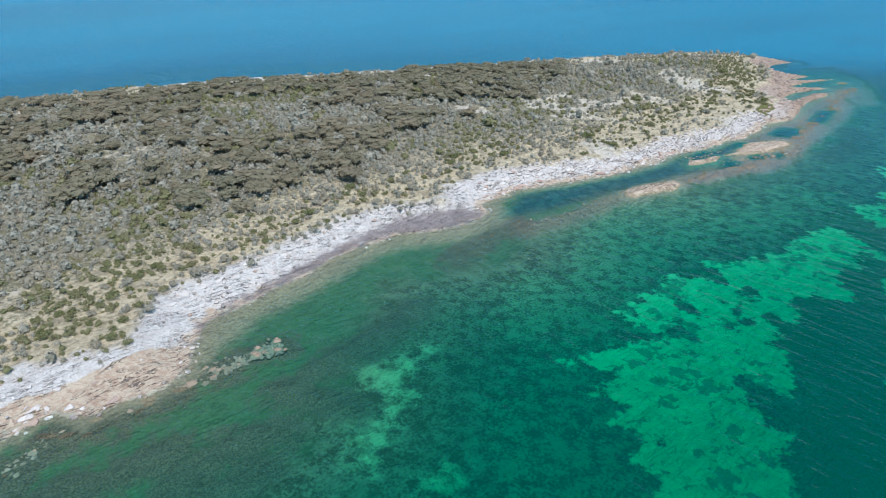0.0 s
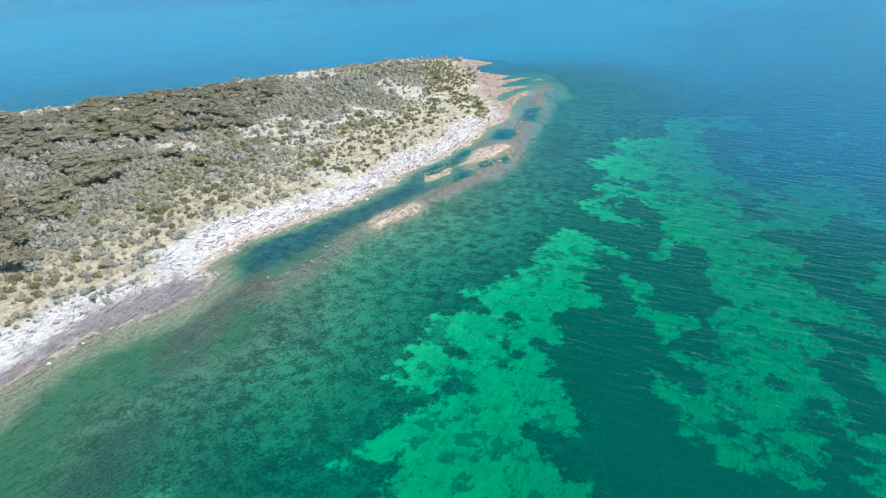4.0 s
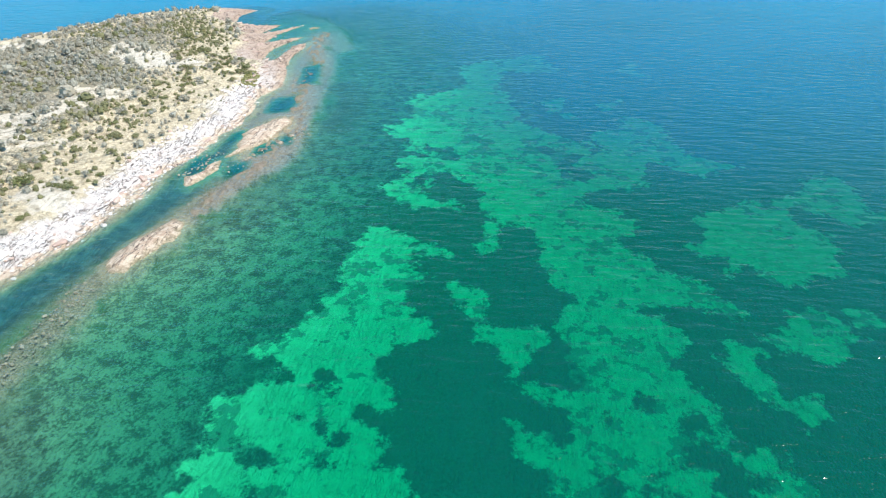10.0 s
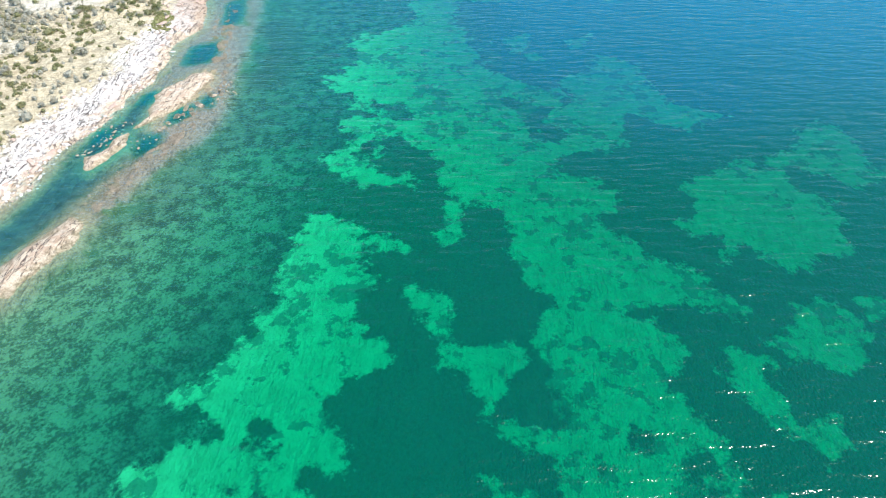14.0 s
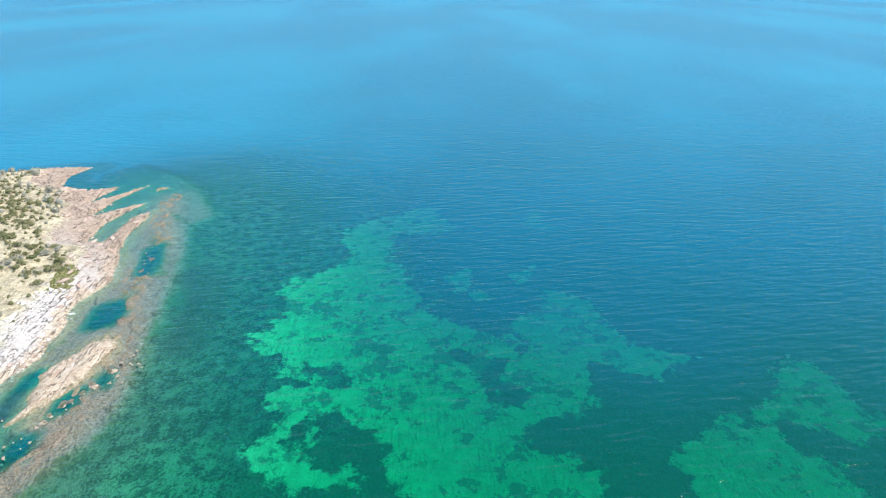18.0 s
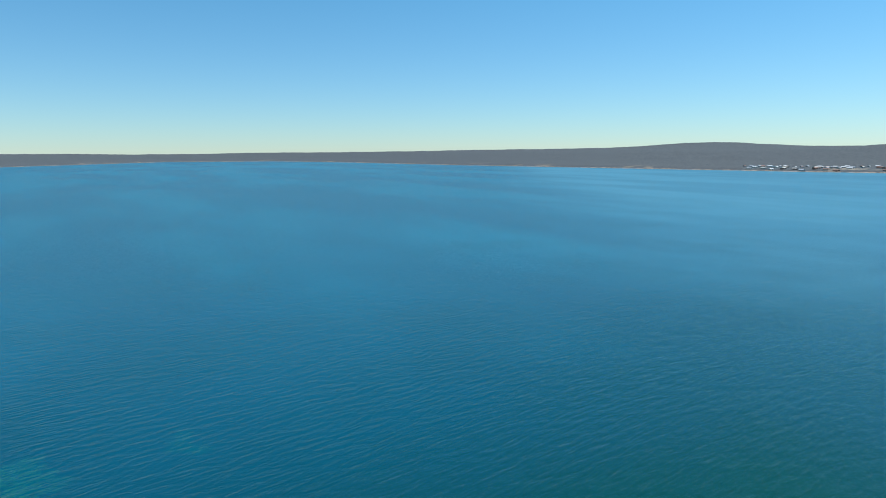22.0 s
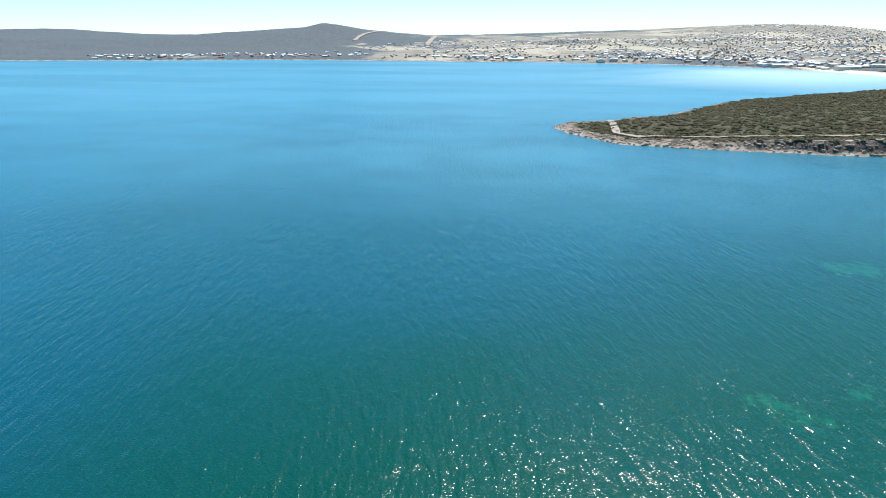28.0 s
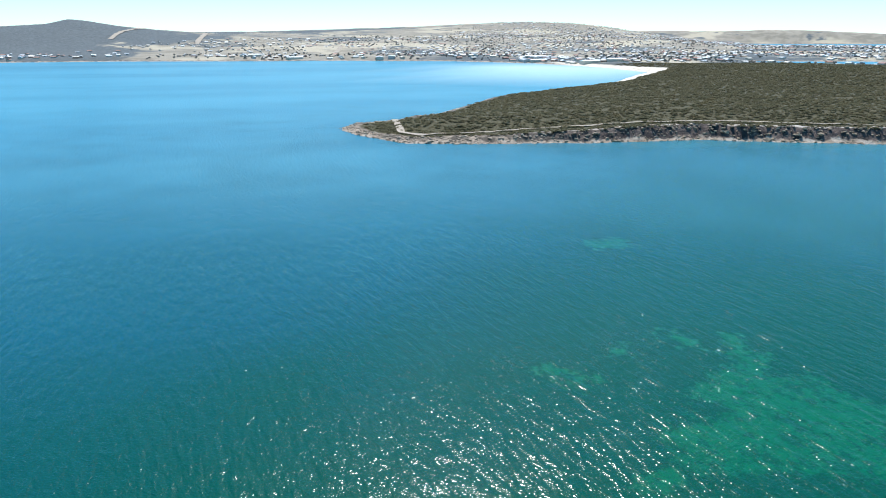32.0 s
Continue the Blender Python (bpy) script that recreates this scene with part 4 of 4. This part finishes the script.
                qs.append((a, b, b + sides, a + sides))
    return np.array(vs), np.array(qs)


def part(name, me, parent, label=""):
    ob = new(name, me)
    ob.parent = parent
    return tagged(ob, label)


def stems(seed, height, spread, count, thick):
    r = np.random.default_rng(seed)
    vs, qs, n = [], [], 0
    for k in range(count):
        a, s = r.uniform(0, 6.283), spread * r.uniform(0.3, 1)
        pts = [(0.12 * math.cos(a) * k, 0.12 * math.sin(a) * k, -0.3), (s * 0.35 * math.cos(a), s * 0.35 * math.sin(a), height * 0.4), (s * math.cos(a + 0.3), s * math.sin(a + 0.3), height * 0.8)]
        v, q = tube(pts, (thick, thick * 0.7, thick * 0.35), 6)
        vs.append(v), qs.append(q + n)
        n += len(v)
    return np.concatenate(vs), np.concatenate(qs)


def scatter(poly_test, count, seed, box):
    r = np.random.default_rng(seed)
    x, y = r.uniform(box[0], box[1], count), r.uniform(box[2], box[3], count)
    keep = poly_test(x, y)
    x, y = x[keep], y[keep]
    z = island_height(x, y)[0]
    return x, y, z


def spaced(x, y, gap, taken=None):
    """Indices of points that keep a gap to those taken before."""
    cells, out = dict(taken or {}), []
    for i in range(len(x)):
        g = gap[i]
        cx, cy = int(x[i] // 4), int(y[i] // 4)
        near = [p for a in (-1, 0, 1) for b in (-1, 0, 1) for p in cells.get((cx + a, cy + b), ())]
        if all((p[0] - x[i]) ** 2 + (p[1] - y[i]) ** 2 > (0.5 * (g + p[2])) ** 2 for p in near):
            cells[(cx, cy)] = cells.get((cx, cy), []) + [(x[i], y[i], g)]
            out.append(i)
    return out


BOX = (-170, 150, 40, 268)
# mallee trees: low spreading crowns on several stems
TREE_DATA = []
for k in range(6):
    h, rr = (3.2, 2.9, 3.5, 2.7, 3.3, 3.0)[k], (3.3, 3.0, 3.8, 2.6, 3.5, 2.9)[k]
    cv, cq = leaf_cloud(rr, h, 900, 0.15, 14, 0.42, 100 + k, 0.72, 1.1)
    sv, sq = stems(200 + k, h * 0.85, rr * 0.6, 4, 0.12)
    TREE_DATA.append((data_of("crown", cv, cq, LEAF_MALLEE), data_of("trunk", sv, sq, BARK, True)))
tx, ty, tz = scatter(lambda x, y: (outline_distance(x, y, TREES_IN) + 14 * fractal(x, y, 0.05, 3, 51) > 0) & (fractal(x, y, 0.045, 3, 55) > -0.13), 9000, 11, BOX)
pick = spaced(tx, ty, np.full(len(tx), 4.0))
pick = sorted(pick, key=lambda i: ty[i])
rest = [(tx[i], ty[i], tz[i], rng.uniform(0.7, 1.15), rng.uniform(0, 6.28), rng.integers(0, 4)) for i in pick[300:]]
tagged(joined("mallee_canopy", rest, [leaf_cloud(3.4, 3.0, 440, 0.22, 12, 0.42, 150 + k, 0.72, 1.1) for k in range(4)], LEAF_MALLEE), "closed canopy of brownish olive mallee trees", "trees", kind="stuff")
for n, i in enumerate(pick[:300]):
    crown, trunk = TREE_DATA[n % 6]
    tree = new("mallee_tree")
    s = rng.uniform(0.7, 1.2)
    tree.matrix_basis = pose(tx[i], ty[i], tz[i], 0, 0, rng.uniform(0, 360)) @ Matrix.Diagonal((s, s, s * rng.uniform(0.85, 1.1), 1))
    part("crown", crown, tree), part("trunk", trunk, tree)
    tagged(tree, "low spreading mallee tree with brownish olive leaves", "tree", "mallee trees on the island")

# grey and green shrubs
GREY = [leaf_cloud(1.1, 0.9, 44, 0.17, 1, 1.2, 300 + k, 0.78, 0.7) for k in range(5)]
GREEN = [leaf_cloud(1.1, 0.7, 44, 0.17, 1, 1.0, 320 + k, 0.78, 0.7) for k in range(5)]
sx, sy, sz = scatter(lambda x, y: island_height(x, y)[1] + 5 * fractal(x, y, 0.15, 3, 61) > 7.0, 90000, 13, BOX)
dune = outline_distance(sx, sy, DUNE)
open_ground = fractal(sx, sy, 0.05, 3, 65)
thin = np.where(dune > 0, 0.45, np.where(open_ground > 0.17, 0.2, 0.95))
sd = island_height(sx, sy)[1]
thin = thin * np.where(sd < 13, 0.4, np.where(sd < 24, 0.85, 1))
go = rng.uniform(0, 1, len(sx)) < thin
sx, sy, sz, sd = sx[go], sy[go], sz[go], sd[go]
greenness = 2.0 * fractal(sx, sy, 0.04, 3, 71) + 0.22 * np.where(sd < 22, 1, 0) + rng.normal(0, 0.22, len(sx)) + 0.25 * (outline_distance(sx, sy, DUNE) > -4) + 0.06 * (sd < 34) * (sx < 20)
size = (rng.lognormal(-0.15, 0.42, len(sx)) * np.where(sd < 30, 0.62, np.where(sd < 60, 0.8, 1.0))).clip(0.3, 2.2)
pick = spaced(sx, sy, size * 1.12)
GREEN_DATA = [data_of("crown", *leaf_cloud(1.0, 0.8, 420, 0.095, 9, 0.7, 340 + k), LEAF_GREEN) for k in range(5)]
GREY_DATA = [data_of("crown", *leaf_cloud(1.0, 1.1, 420, 0.095, 9, 0.8, 360 + k), LEAF_GREY) for k in range(5)]
STEM_DATA = data_of("stem", *stems(400, 0.8, 0.5, 5, 0.03), BARK, True)
grey_spots, green_spots, made = [], [], [0, 0]
for i in pick:
    green = bool(greenness[i] > 0.30)
    near_shore = sd[i] < 24 and -62 < sx[i] < 100
    row = (sx[i], sy[i], sz[i], size[i], rng.uniform(0, 6.28), rng.integers(0, 5))
    if near_shore and made[green] < 280 and size[i] > 0.7:
        shrub = new("green_shrub" if green else "grey_shrub")
        shrub.matrix_basis = pose(*row[:3], 0, 0, math.degrees(row[4])) @ Matrix.Scale(row[3], 4)
        part("crown", (GREEN_DATA if green else GREY_DATA)[row[5]], shrub), part("stem", STEM_DATA, shrub)
        tagged(shrub, "low rounded green coastal shrub on sandy ground" if green else "grey dry saltbush shrub on sandy ground", "shrub",
               "green shrubs behind the shore" if green else "grey shrubs behind the shore")
        made[green] += 1
    else:
        (green_spots if green else grey_spots).append(row)
tagged(joined("saltbush_cover", grey_spots, GREY, LEAF_GREY), "dense cover of grey dry saltbush on the island", "scrub", kind="stuff")
tagged(joined("green_bush_cover", green_spots, GREEN, LEAF_GREEN), "scattered low green bushes on the island", "scrub", kind="stuff")

# scrub on the near point of the mainland
CLUMP = [leaf_cloud(1.7, 0.5, 12, 0.42, 1, 0.26, 500 + k, 0.9, 1.8) for k in range(6)]
r5 = np.random.default_rng(21)
dist, ang = 240 * (1300 / 240) ** np.sqrt(r5.uniform(0, 1, 64000)), np.radians(r5.uniform(-205, -139, 64000))
bx, by = EYE[0] - np.sin(ang) * dist, EYE[1] + np.cos(ang) * dist
bz, bd, bp = mainland_height(bx, by)
ok = (bp > 0.25) & (bd + 14 * fractal(bx, by, 0.03, 3, 81) > 9) & ((line_distance(bx, by, BEACH) > 45) | (bd > 27))
bx, by, bz, dist = bx[ok], by[ok], bz[ok], dist[ok]
spots = [(bx[i], by[i], bz[i] - 0.2, r5.uniform(0.6, 1.3) * (1 + dist[i] / 1500), r5.uniform(0, 6.28), r5.integers(0, 6)) for i in range(len(bx))]
tagged(joined("coastal_scrub", spots, CLUMP, LEAF_DARK), "dense dark olive coastal scrub covering the point", "scrub", kind="stuff")

# ---- rocks along the island's shore ----
def hull_rock(seed, flat):
    """An angular block: the hull of random points in a flattened box."""
    r = np.random.default_rng(seed)
    bm = bmesh.new()
    for p in r.normal(0, 1, (22, 3)):
        p = p / np.sqrt(np.linalg.norm(p) * np.abs(p).max()) * r.uniform(0.75, 1.0)
        bm.verts.new((p[0], p[1] * r.uniform(0.6, 1.0), p[2] * flat))
    hull = bmesh.ops.convex_hull(bm, input=bm.verts)
    bmesh.ops.delete(bm, geom=[g for g in hull["geom_interior"] if isinstance(g, bmesh.types.BMVert)], context="VERTS")
    bmesh.ops.triangulate(bm, faces=bm.faces)
    bm.verts.index_update()
    v = np.array([x.co[:] for x in bm.verts])
    q = np.array([[x.index for x in fa.verts] for fa in bm.faces])
    bm.free()
    return v, q


def joined_rocks(name, spots, shapes, material):
    """spots: rows of x, y, z, size, turn, tilt, which."""
    vs, qs, n = [], [], 0
    for x, y, z, s, turn, tilt, which in spots:
        v, q = shapes[int(which)]
        m = np.array((Euler((tilt, tilt * 0.4, turn)).to_matrix() * s))
        vs.append(v @ m.T + (x, y, z))
        qs.append(q + n)
        n += len(v)
    return sheet(name, np.concatenate(vs), np.concatenate(qs), material, shade=False)


SLABS = [hull_rock(600 + k, 0.34) for k in range(6)]
BLOCKS = [hull_rock(620 + k, 0.6) for k in range(6)]
r6 = np.random.default_rng(33)
kx, ky, kz = scatter(lambda x, y: np.abs(island_height(x, y)[1] - 3.5) < 4.2, 90000, 17, (-62, 142, 44, 268))
kd, kp = island_height(kx, ky)[1], outline_distance(kx, ky, PEBBLE)
clump = fractal(kx, ky, 0.2, 3, 91)
go = (clump + r6.normal(0, 0.15, len(kx)) > 0.02) & (kd > -0.6)
kx, ky, kz, kd, kp = kx[go], ky[go], kz[go], kd[go], kp[go]
ROCK_DATA = {}
for key, shapes, mat in (("pale", SLABS, ROCK_PALE), ("pink", SLABS, ROCK_PINK), ("block", BLOCKS, ROCK_PALE)):
    ROCK_DATA[key] = [data_of("rock", *s, mat) for s in shapes]
# ledges and large blocks that can be told apart
along = math.atan2(0.62, 0.78)
big = 0
order = r6.permutation(len(kx))
for i in order:
    if big >= 290:
        break
    if kp[i] > -1 or kd[i] < 0.6:
        continue
    low = kd[i] < 2.6
    kind = "pink" if (low and kx[i] > -40) or kx[i] > 88 else ("block" if r6.uniform() < 0.3 else "pale")
    s = r6.uniform(0.35, 0.95) * (0.7 if kind == "block" else 1.0)
    rock = new("shore_rock", ROCK_DATA[kind][big % 6])
    rock.matrix_basis = pose(kx[i], ky[i], kz[i] + s * 0.04, r6.uniform(-9, 9), r6.uniform(-9, 9), math.degrees(along) + r6.normal(0, 25)) @ Matrix.Diagonal((s * 1.5, s * 0.8, s, 1))
    tagged(rock, {"pink": "pinkish flat rock slab at the waterline", "pale": "pale bleached limestone slab on the shore", "block": "pale angular limestone block on the shore"}[kind], "rock",
           "rocks along the island shore")
    big += 1
cobbles = [(kx[i], ky[i], kz[i] + 0.02, r6.lognormal(-1.35, 0.4), r6.uniform(0, 6.28), r6.normal(0, 0.2), r6.integers(0, 12)) for i in order[300:9300] if kp[i] < -0.3]
pale = [c for c in cobbles if r6.uniform() < 0.72 and c[0] < 90]
pink = [c for c in cobbles if r6.uniform() < 0.28]
tagged(joined_rocks("shore_cobbles", pale, SLABS + BLOCKS, ROCK_PALE), "pale broken rock and cobbles along the shore", "rocks", kind="stuff")
tagged(joined_rocks("pink_cobbles", pink, SLABS + BLOCKS, ROCK_PINK), "pinkish broken rock along the shore", "rocks", kind="stuff")
# half-sunk rock on the reef lines
reef_spots = []
for n, line in enumerate(REEF_LINES):
    for k in range((2300, 420)[n] if n < 2 else 0):
        j = r6.integers(0, len(line) - 1) if n == 0 or r6.uniform() < 0.3 else len(line) - 2
        u = r6.uniform()
        w = r6.normal(0, 1.2 if n == 0 else 0.7)
        reef_spots.append((line[j][0] + (line[j + 1][0] - line[j][0]) * u + w * 0.6, line[j][1] + (line[j + 1][1] - line[j][1]) * u - w * 0.8, (-0.34 if n == 0 else -0.24) + r6.normal(0, 0.05),
                           r6.lognormal(-2.1 if n == 0 else -1.3, 0.45), along + r6.normal(0, 0.4), r6.normal(0, 0.1), r6.integers(0, 6)))
tagged(joined_rocks("reef_rocks", reef_spots, BLOCKS, ROCK_DARK), "dark weedy rocks of a reef just under water", "reef", kind="stuff")
ROCK_DRY = make_rock("tan_rock", (0.32, 0.235, 0.165), (0.42, 0.33, 0.24), (0.23, 0.165, 0.115))
drying = []
for line in RUBBLE:
    for k in range(60):
        j, u, w = r6.integers(0, len(line) - 1), r6.uniform(), r6.normal(0, 0.9)
        drying.append((line[j][0] + (line[j + 1][0] - line[j][0]) * u + w * 0.6, line[j][1] + (line[j + 1][1] - line[j][1]) * u - w * 0.8, -0.02 + r6.normal(0, 0.07), r6.lognormal(-1.7, 0.4),
                       along + r6.normal(0, 0.35), r6.normal(0, 0.08), r6.integers(0, 6)))
tagged(joined_rocks("drying_rocks", drying, BLOCKS, ROCK_DRY), "tan rock slabs drying above the shallow water", "rocks", kind="stuff")

# broken ledges along the near point
ledges = []
shore_line = [Vector(p) for p in LAND if -420 < p[1] < -240 and -130 < p[0] < 280]
for a, b in zip(shore_line, shore_line[1:]):
    side = Vector((b.y - a.y, a.x - b.x)).normalized()
    for k in range(int((b - a).length * 5)):
        p = a.lerp(b, r6.uniform()) + side * r6.uniform(-9, 9)
        pz, pd, pp = mainland_height(np.array([p.x]), np.array([p.y]))
        if -1.0 < pd[0] < 9.5:
            ledges.append((p.x, p.y, max(float(pz[0]), -0.1) + 0.05, r6.lognormal(-0.35, 0.45), math.atan2(b.y - a.y, b.x - a.x) + r6.normal(0, 0.4), r6.normal(0, 0.12), r6.integers(0, 12)))
tagged(joined_rocks("cliff_ledges", [r for r in ledges if r[0] < 140], SLABS + BLOCKS, ROCK_DARK), "dark brown broken rock below the low cliff", "rocks", kind="stuff")
tagged(joined_rocks("point_ledges", [r for r in ledges if r[0] >= 140], SLABS + BLOCKS, ROCK_DRY), "brown broken rock ledges along the near point", "rocks", kind="stuff")

# ---- far town ----
ROOFS = [make_plain("roof_" + n, c, 0.6, 0.12, 0.2) for n, c in (("white", (0.78, 0.78, 0.76)), ("cream", (0.66, 0.60, 0.52)), ("red", (0.34, 0.17, 0.12)), ("grey", (0.50, 0.52, 0.54)))]
WALLS = [make_plain("wall_" + n, c, 0.8, 0.1, 0.3) for n, c in (("cream", (0.58, 0.52, 0.42)), ("white", (0.50, 0.47, 0.43)), ("brick", (0.36, 0.22, 0.16)))]


def box_data(name, w, l, h0, h1, material):
    v = [(x, y, z) for z in (h0, h1) for x, y in ((-w, -l), (w, -l), (w, l), (-w, l))]
    return data_of(name, np.array(v), np.array([(0, 1, 5, 4), (1, 2, 6, 5), (2, 3, 7, 6), (3, 0, 4, 7), (4, 5, 6, 7)]), material)


def gable_arrays(w, l, h, rise):
    """A gable roof with eaves and its underside."""
    e = 0.5
    v = [(-w - e, -l - e, h - 0.1), (w + e, -l - e, h - 0.1), (w + e, l + e, h - 0.1), (-w - e, l + e, h - 0.1), (0, -l - e, h + rise), (0, l + e, h + rise)]
    return np.array(v), np.array([(0, 4, 5, 3), (1, 2, 5, 4), (0, 1, 4, 4), (2, 3, 5, 5), (0, 3, 2, 1)])


def roof_data(w, l, h, rise, material):
    v, q = gable_arrays(w, l, h, rise)
    me = bpy.data.meshes.new("roof")
    me.from_pydata(v.tolist(), [], [[0, 4, 5, 3], [1, 2, 5, 4], [0, 1, 4], [2, 3, 5], [0, 3, 2, 1]])
    me.materials.append(material)
    return me


HOUSES = [(box_data("wall", 4.2, 6, -2, 2.6, WALLS[k % 3]), roof_data(4.2, 6, 2.6, 1.6, ROOFS[k % 4])) for k in range(12)]
SHEDS = [(box_data("wall", 8, 18, -2, 4.5, WALLS[k % 2]), roof_data(8, 18, 4.5, 1.4, ROOFS[(0, 0, 3)[k % 3]])) for k in range(6)]
r7 = np.random.default_rng(55)
n = 40000
ha, hr = np.radians(r7.uniform(-196, -112, n)), r7.uniform(1250, 4200, n)
hx, hy = EYE[0] - np.sin(ha) * hr, EYE[1] + np.cos(ha) * hr
hz, hd, hp = mainland_height(hx, hy)
deg = -np.degrees(ha)
dense = np.interp(deg, [112, 118, 126, 134, 140, 150, 158, 176, 186, 196], [0.5, 0.9, 0.6, 0.5, 0.55, 0.5, 1.0, 1.0, 0.7, 0.4])
reach = np.interp(deg, [112, 120, 128, 134, 142, 152, 160, 176, 190], [110, 160, 180, 420, 700, 900, 1250, 1300, 1300])
quarter = fractal(hx, hy, 0.004, 3, 97)
go = (hd > 14) & (hd < reach) & (hp < 0.1) & (r7.uniform(0, 1, n) < dense * np.where(quarter > -0.04, 0.9, 0.12) * np.where(hd < 180, 1.0, 0.55))
hx, hy, hz, hd, deg = hx[go], hy[go], hz[go], hd[go], deg[go]
turn_of = np.round(r7.uniform(0, 4, len(hx))) * 90 + 35
gap = spaced(hx / 5, hy / 5, np.full(len(hx), 3.6))
by_shore = sorted(gap, key=lambda i: hd[i])
houses, rest = by_shore[:280], by_shore[280:4800]
for n, i in enumerate(houses):
    shed = 134 < deg[i] < 176 and r7.uniform() < 0.18
    wall, roof = (SHEDS[n % 6] if shed else HOUSES[(n * 7) % 12])
    h = new("warehouse" if shed else "house")
    h.matrix_basis = pose(hx[i], hy[i], hz[i], 0, 0, turn_of[i] + r7.normal(0, 8))
    part("wall", wall, h), part("roof", roof, h)
    tagged(h, "long pale metal-roofed warehouse near the far shore" if shed else "small gabled house near the far shore", "warehouse" if shed else "house", "warehouses of the far town" if shed else "houses of the far town")
gv, gq = gable_arrays(4.2, 6, 2.6, 1.6)
bv = np.array([(x, y, z) for z in (-3, 2.6) for x, y in ((-4.2, -6), (4.2, -6), (4.2, 6), (-4.2, 6))])
bq = np.array([(0, 1, 5, 4), (1, 2, 6, 5), (2, 3, 7, 6), (3, 0, 4, 7)])
for k, mat in enumerate(ROOFS):
    rows = [(hx[i], hy[i], hz[i], r7.uniform(0.6, 0.9), radians(turn_of[i]), 0) for i in rest if i % 4 == k]
    tri = (gv, np.array([(0, 4, 5, 3), (1, 2, 5, 4), (0, 3, 2, 1)]))
    tagged(joined("far_roofs", rows, [tri], mat), "roofs of the far town on the slopes", "roofs", kind="stuff")
rows = [(hx[i], hy[i], hz[i], 0.62, radians(turn_of[i]), 0) for i in rest]
tagged(joined("far_walls", rows, [(bv, bq)], WALLS[1]), "pale walls of the far town houses", "walls", kind="stuff")
# trees between the houses and on the wooded hill
r8 = np.random.default_rng(77)
n = 16000
ta, tr_ = np.radians(r8.uniform(-200, -60, n)), r8.uniform(1250, 4300, n)
ax_, ay_ = EYE[0] - np.sin(ta) * tr_, EYE[1] + np.cos(ta) * tr_
az_, ad_, ap_ = mainland_height(ax_, ay_)
go = (ad_ > 12) & (ap_ < 0.2) & (fractal(ax_, ay_, 0.006, 3, 99) > -0.1) & ~((ax_ > 1250) & (ay_ > -2300)) & (ad_ < 1300)
# leaf tones lifted and greyed: haze of the distance put into the colour
LEAF_FAR_HAZED = make_leaf("far_tree_leaf_hazed", (0.15, 0.16, 0.15), (0.20, 0.205, 0.185), (0.20, 0.19, 0.165))
FAR_TREE = [leaf_cloud(3.6, 4.2, 14, 2.0, 4, 0.7, 700 + k) for k in range(4)]
rows = [(ax_[i], ay_[i], az_[i], r8.uniform(0.5, 1.0), r8.uniform(0, 6.28), r8.integers(0, 4)) for i in np.flatnonzero(go)[:3000]]
tagged(joined("far_trees", rows, FAR_TREE, LEAF_FAR_HAZED), "dark trees among the houses and on the far slopes", "trees", kind="stuff")


# ---- sandy tracks ----
def strip(name, line, width, lift, height, material, label):
    """A thin track laid on the ground along a line."""
    pts = [Vector(p) for p in line]
    row, n = [], 0
    fine = []
    for a, b in zip(pts, pts[1:]):
        k = max(2, int((b - a).length / 6))
        fine += [a + (b - a) * (i / k) for i in range(k)]
    fine.append(pts[-1])
    vs = []
    for i, p in enumerate(fine):
        t = (fine[min(i + 1, len(fine) - 1)] - fine[max(i - 1, 0)]).normalized()
        s = Vector((-t.y, t.x)) * width * 0.5 * (0.85 + 0.3 * random.random())
        for q in (p - s, p + s):
            vs.append((q.x, q.y, float(height(np.array([q.x]), np.array([q.y]))[0][0]) + lift))
    q = [(2 * i, 2 * i + 2, 2 * i + 3, 2 * i + 1) for i in range(len(fine) - 1)]
    return tagged(sheet(name, vs, q, material), label, "track", kind="structure")


TRACK = make_plain("track_sand", (0.38, 0.315, 0.245), 0.95, 0.2, 0.3)
strip("track", [(255, -330), (240, -300), (222, -268), (205, -262)], 4.0, 0.6, mainland_height, TRACK, "pale sandy track on the near point")
strip("track", [(205, -262), (160, -282), (120, -302), (90, -320), (55, -332), (10, -338), (-60, -352)], 1.3, 0.7, mainland_height, TRACK, "pale sandy track along the cliff top")
strip("track", [(1660, -1420), (1760, -1560), (1880, -1820)], 14, 1.5, mainland_height, TRACK, "pale cleared track up the wooded hill")
strip("track", [(1420, -1500), (1700, -1900)], 16, 1.5, mainland_height, TRACK, "pale cleared firebreak on the far slope")
strip("road", [(850, -1290), (1050, -1700)], 14, 1.5, mainland_height, TRACK, "straight pale road running up from the far shore")

# low green mat of succulents on the rock near the island's end
mr = np.random.default_rng(91)
mat_rows = []
while len(mat_rows) < 130:
    x, y = mr.uniform(86, 95), mr.uniform(167, 178)
    if outline_distance(np.array([x]), np.array([y]), [(86.5, 170), (88.5, 168), (93, 172.5), (94.3, 177), (91.5, 175)])[0] > 0:
        mat_rows.append((x, y, float(island_height(np.array([x]), np.array([y]))[0][0]) - 0.08, mr.uniform(0.4, 0.7), mr.uniform(0, 6.28), mr.integers(0, 5)))
tagged(joined("succulent_mat", mat_rows, [leaf_cloud(1.0, 0.22, 60, 0.25, 6, 0.16, 800 + k) for k in range(5)], LEAF_MAT), "bright green mat of low succulents on pale rock", "plants", kind="stuff")
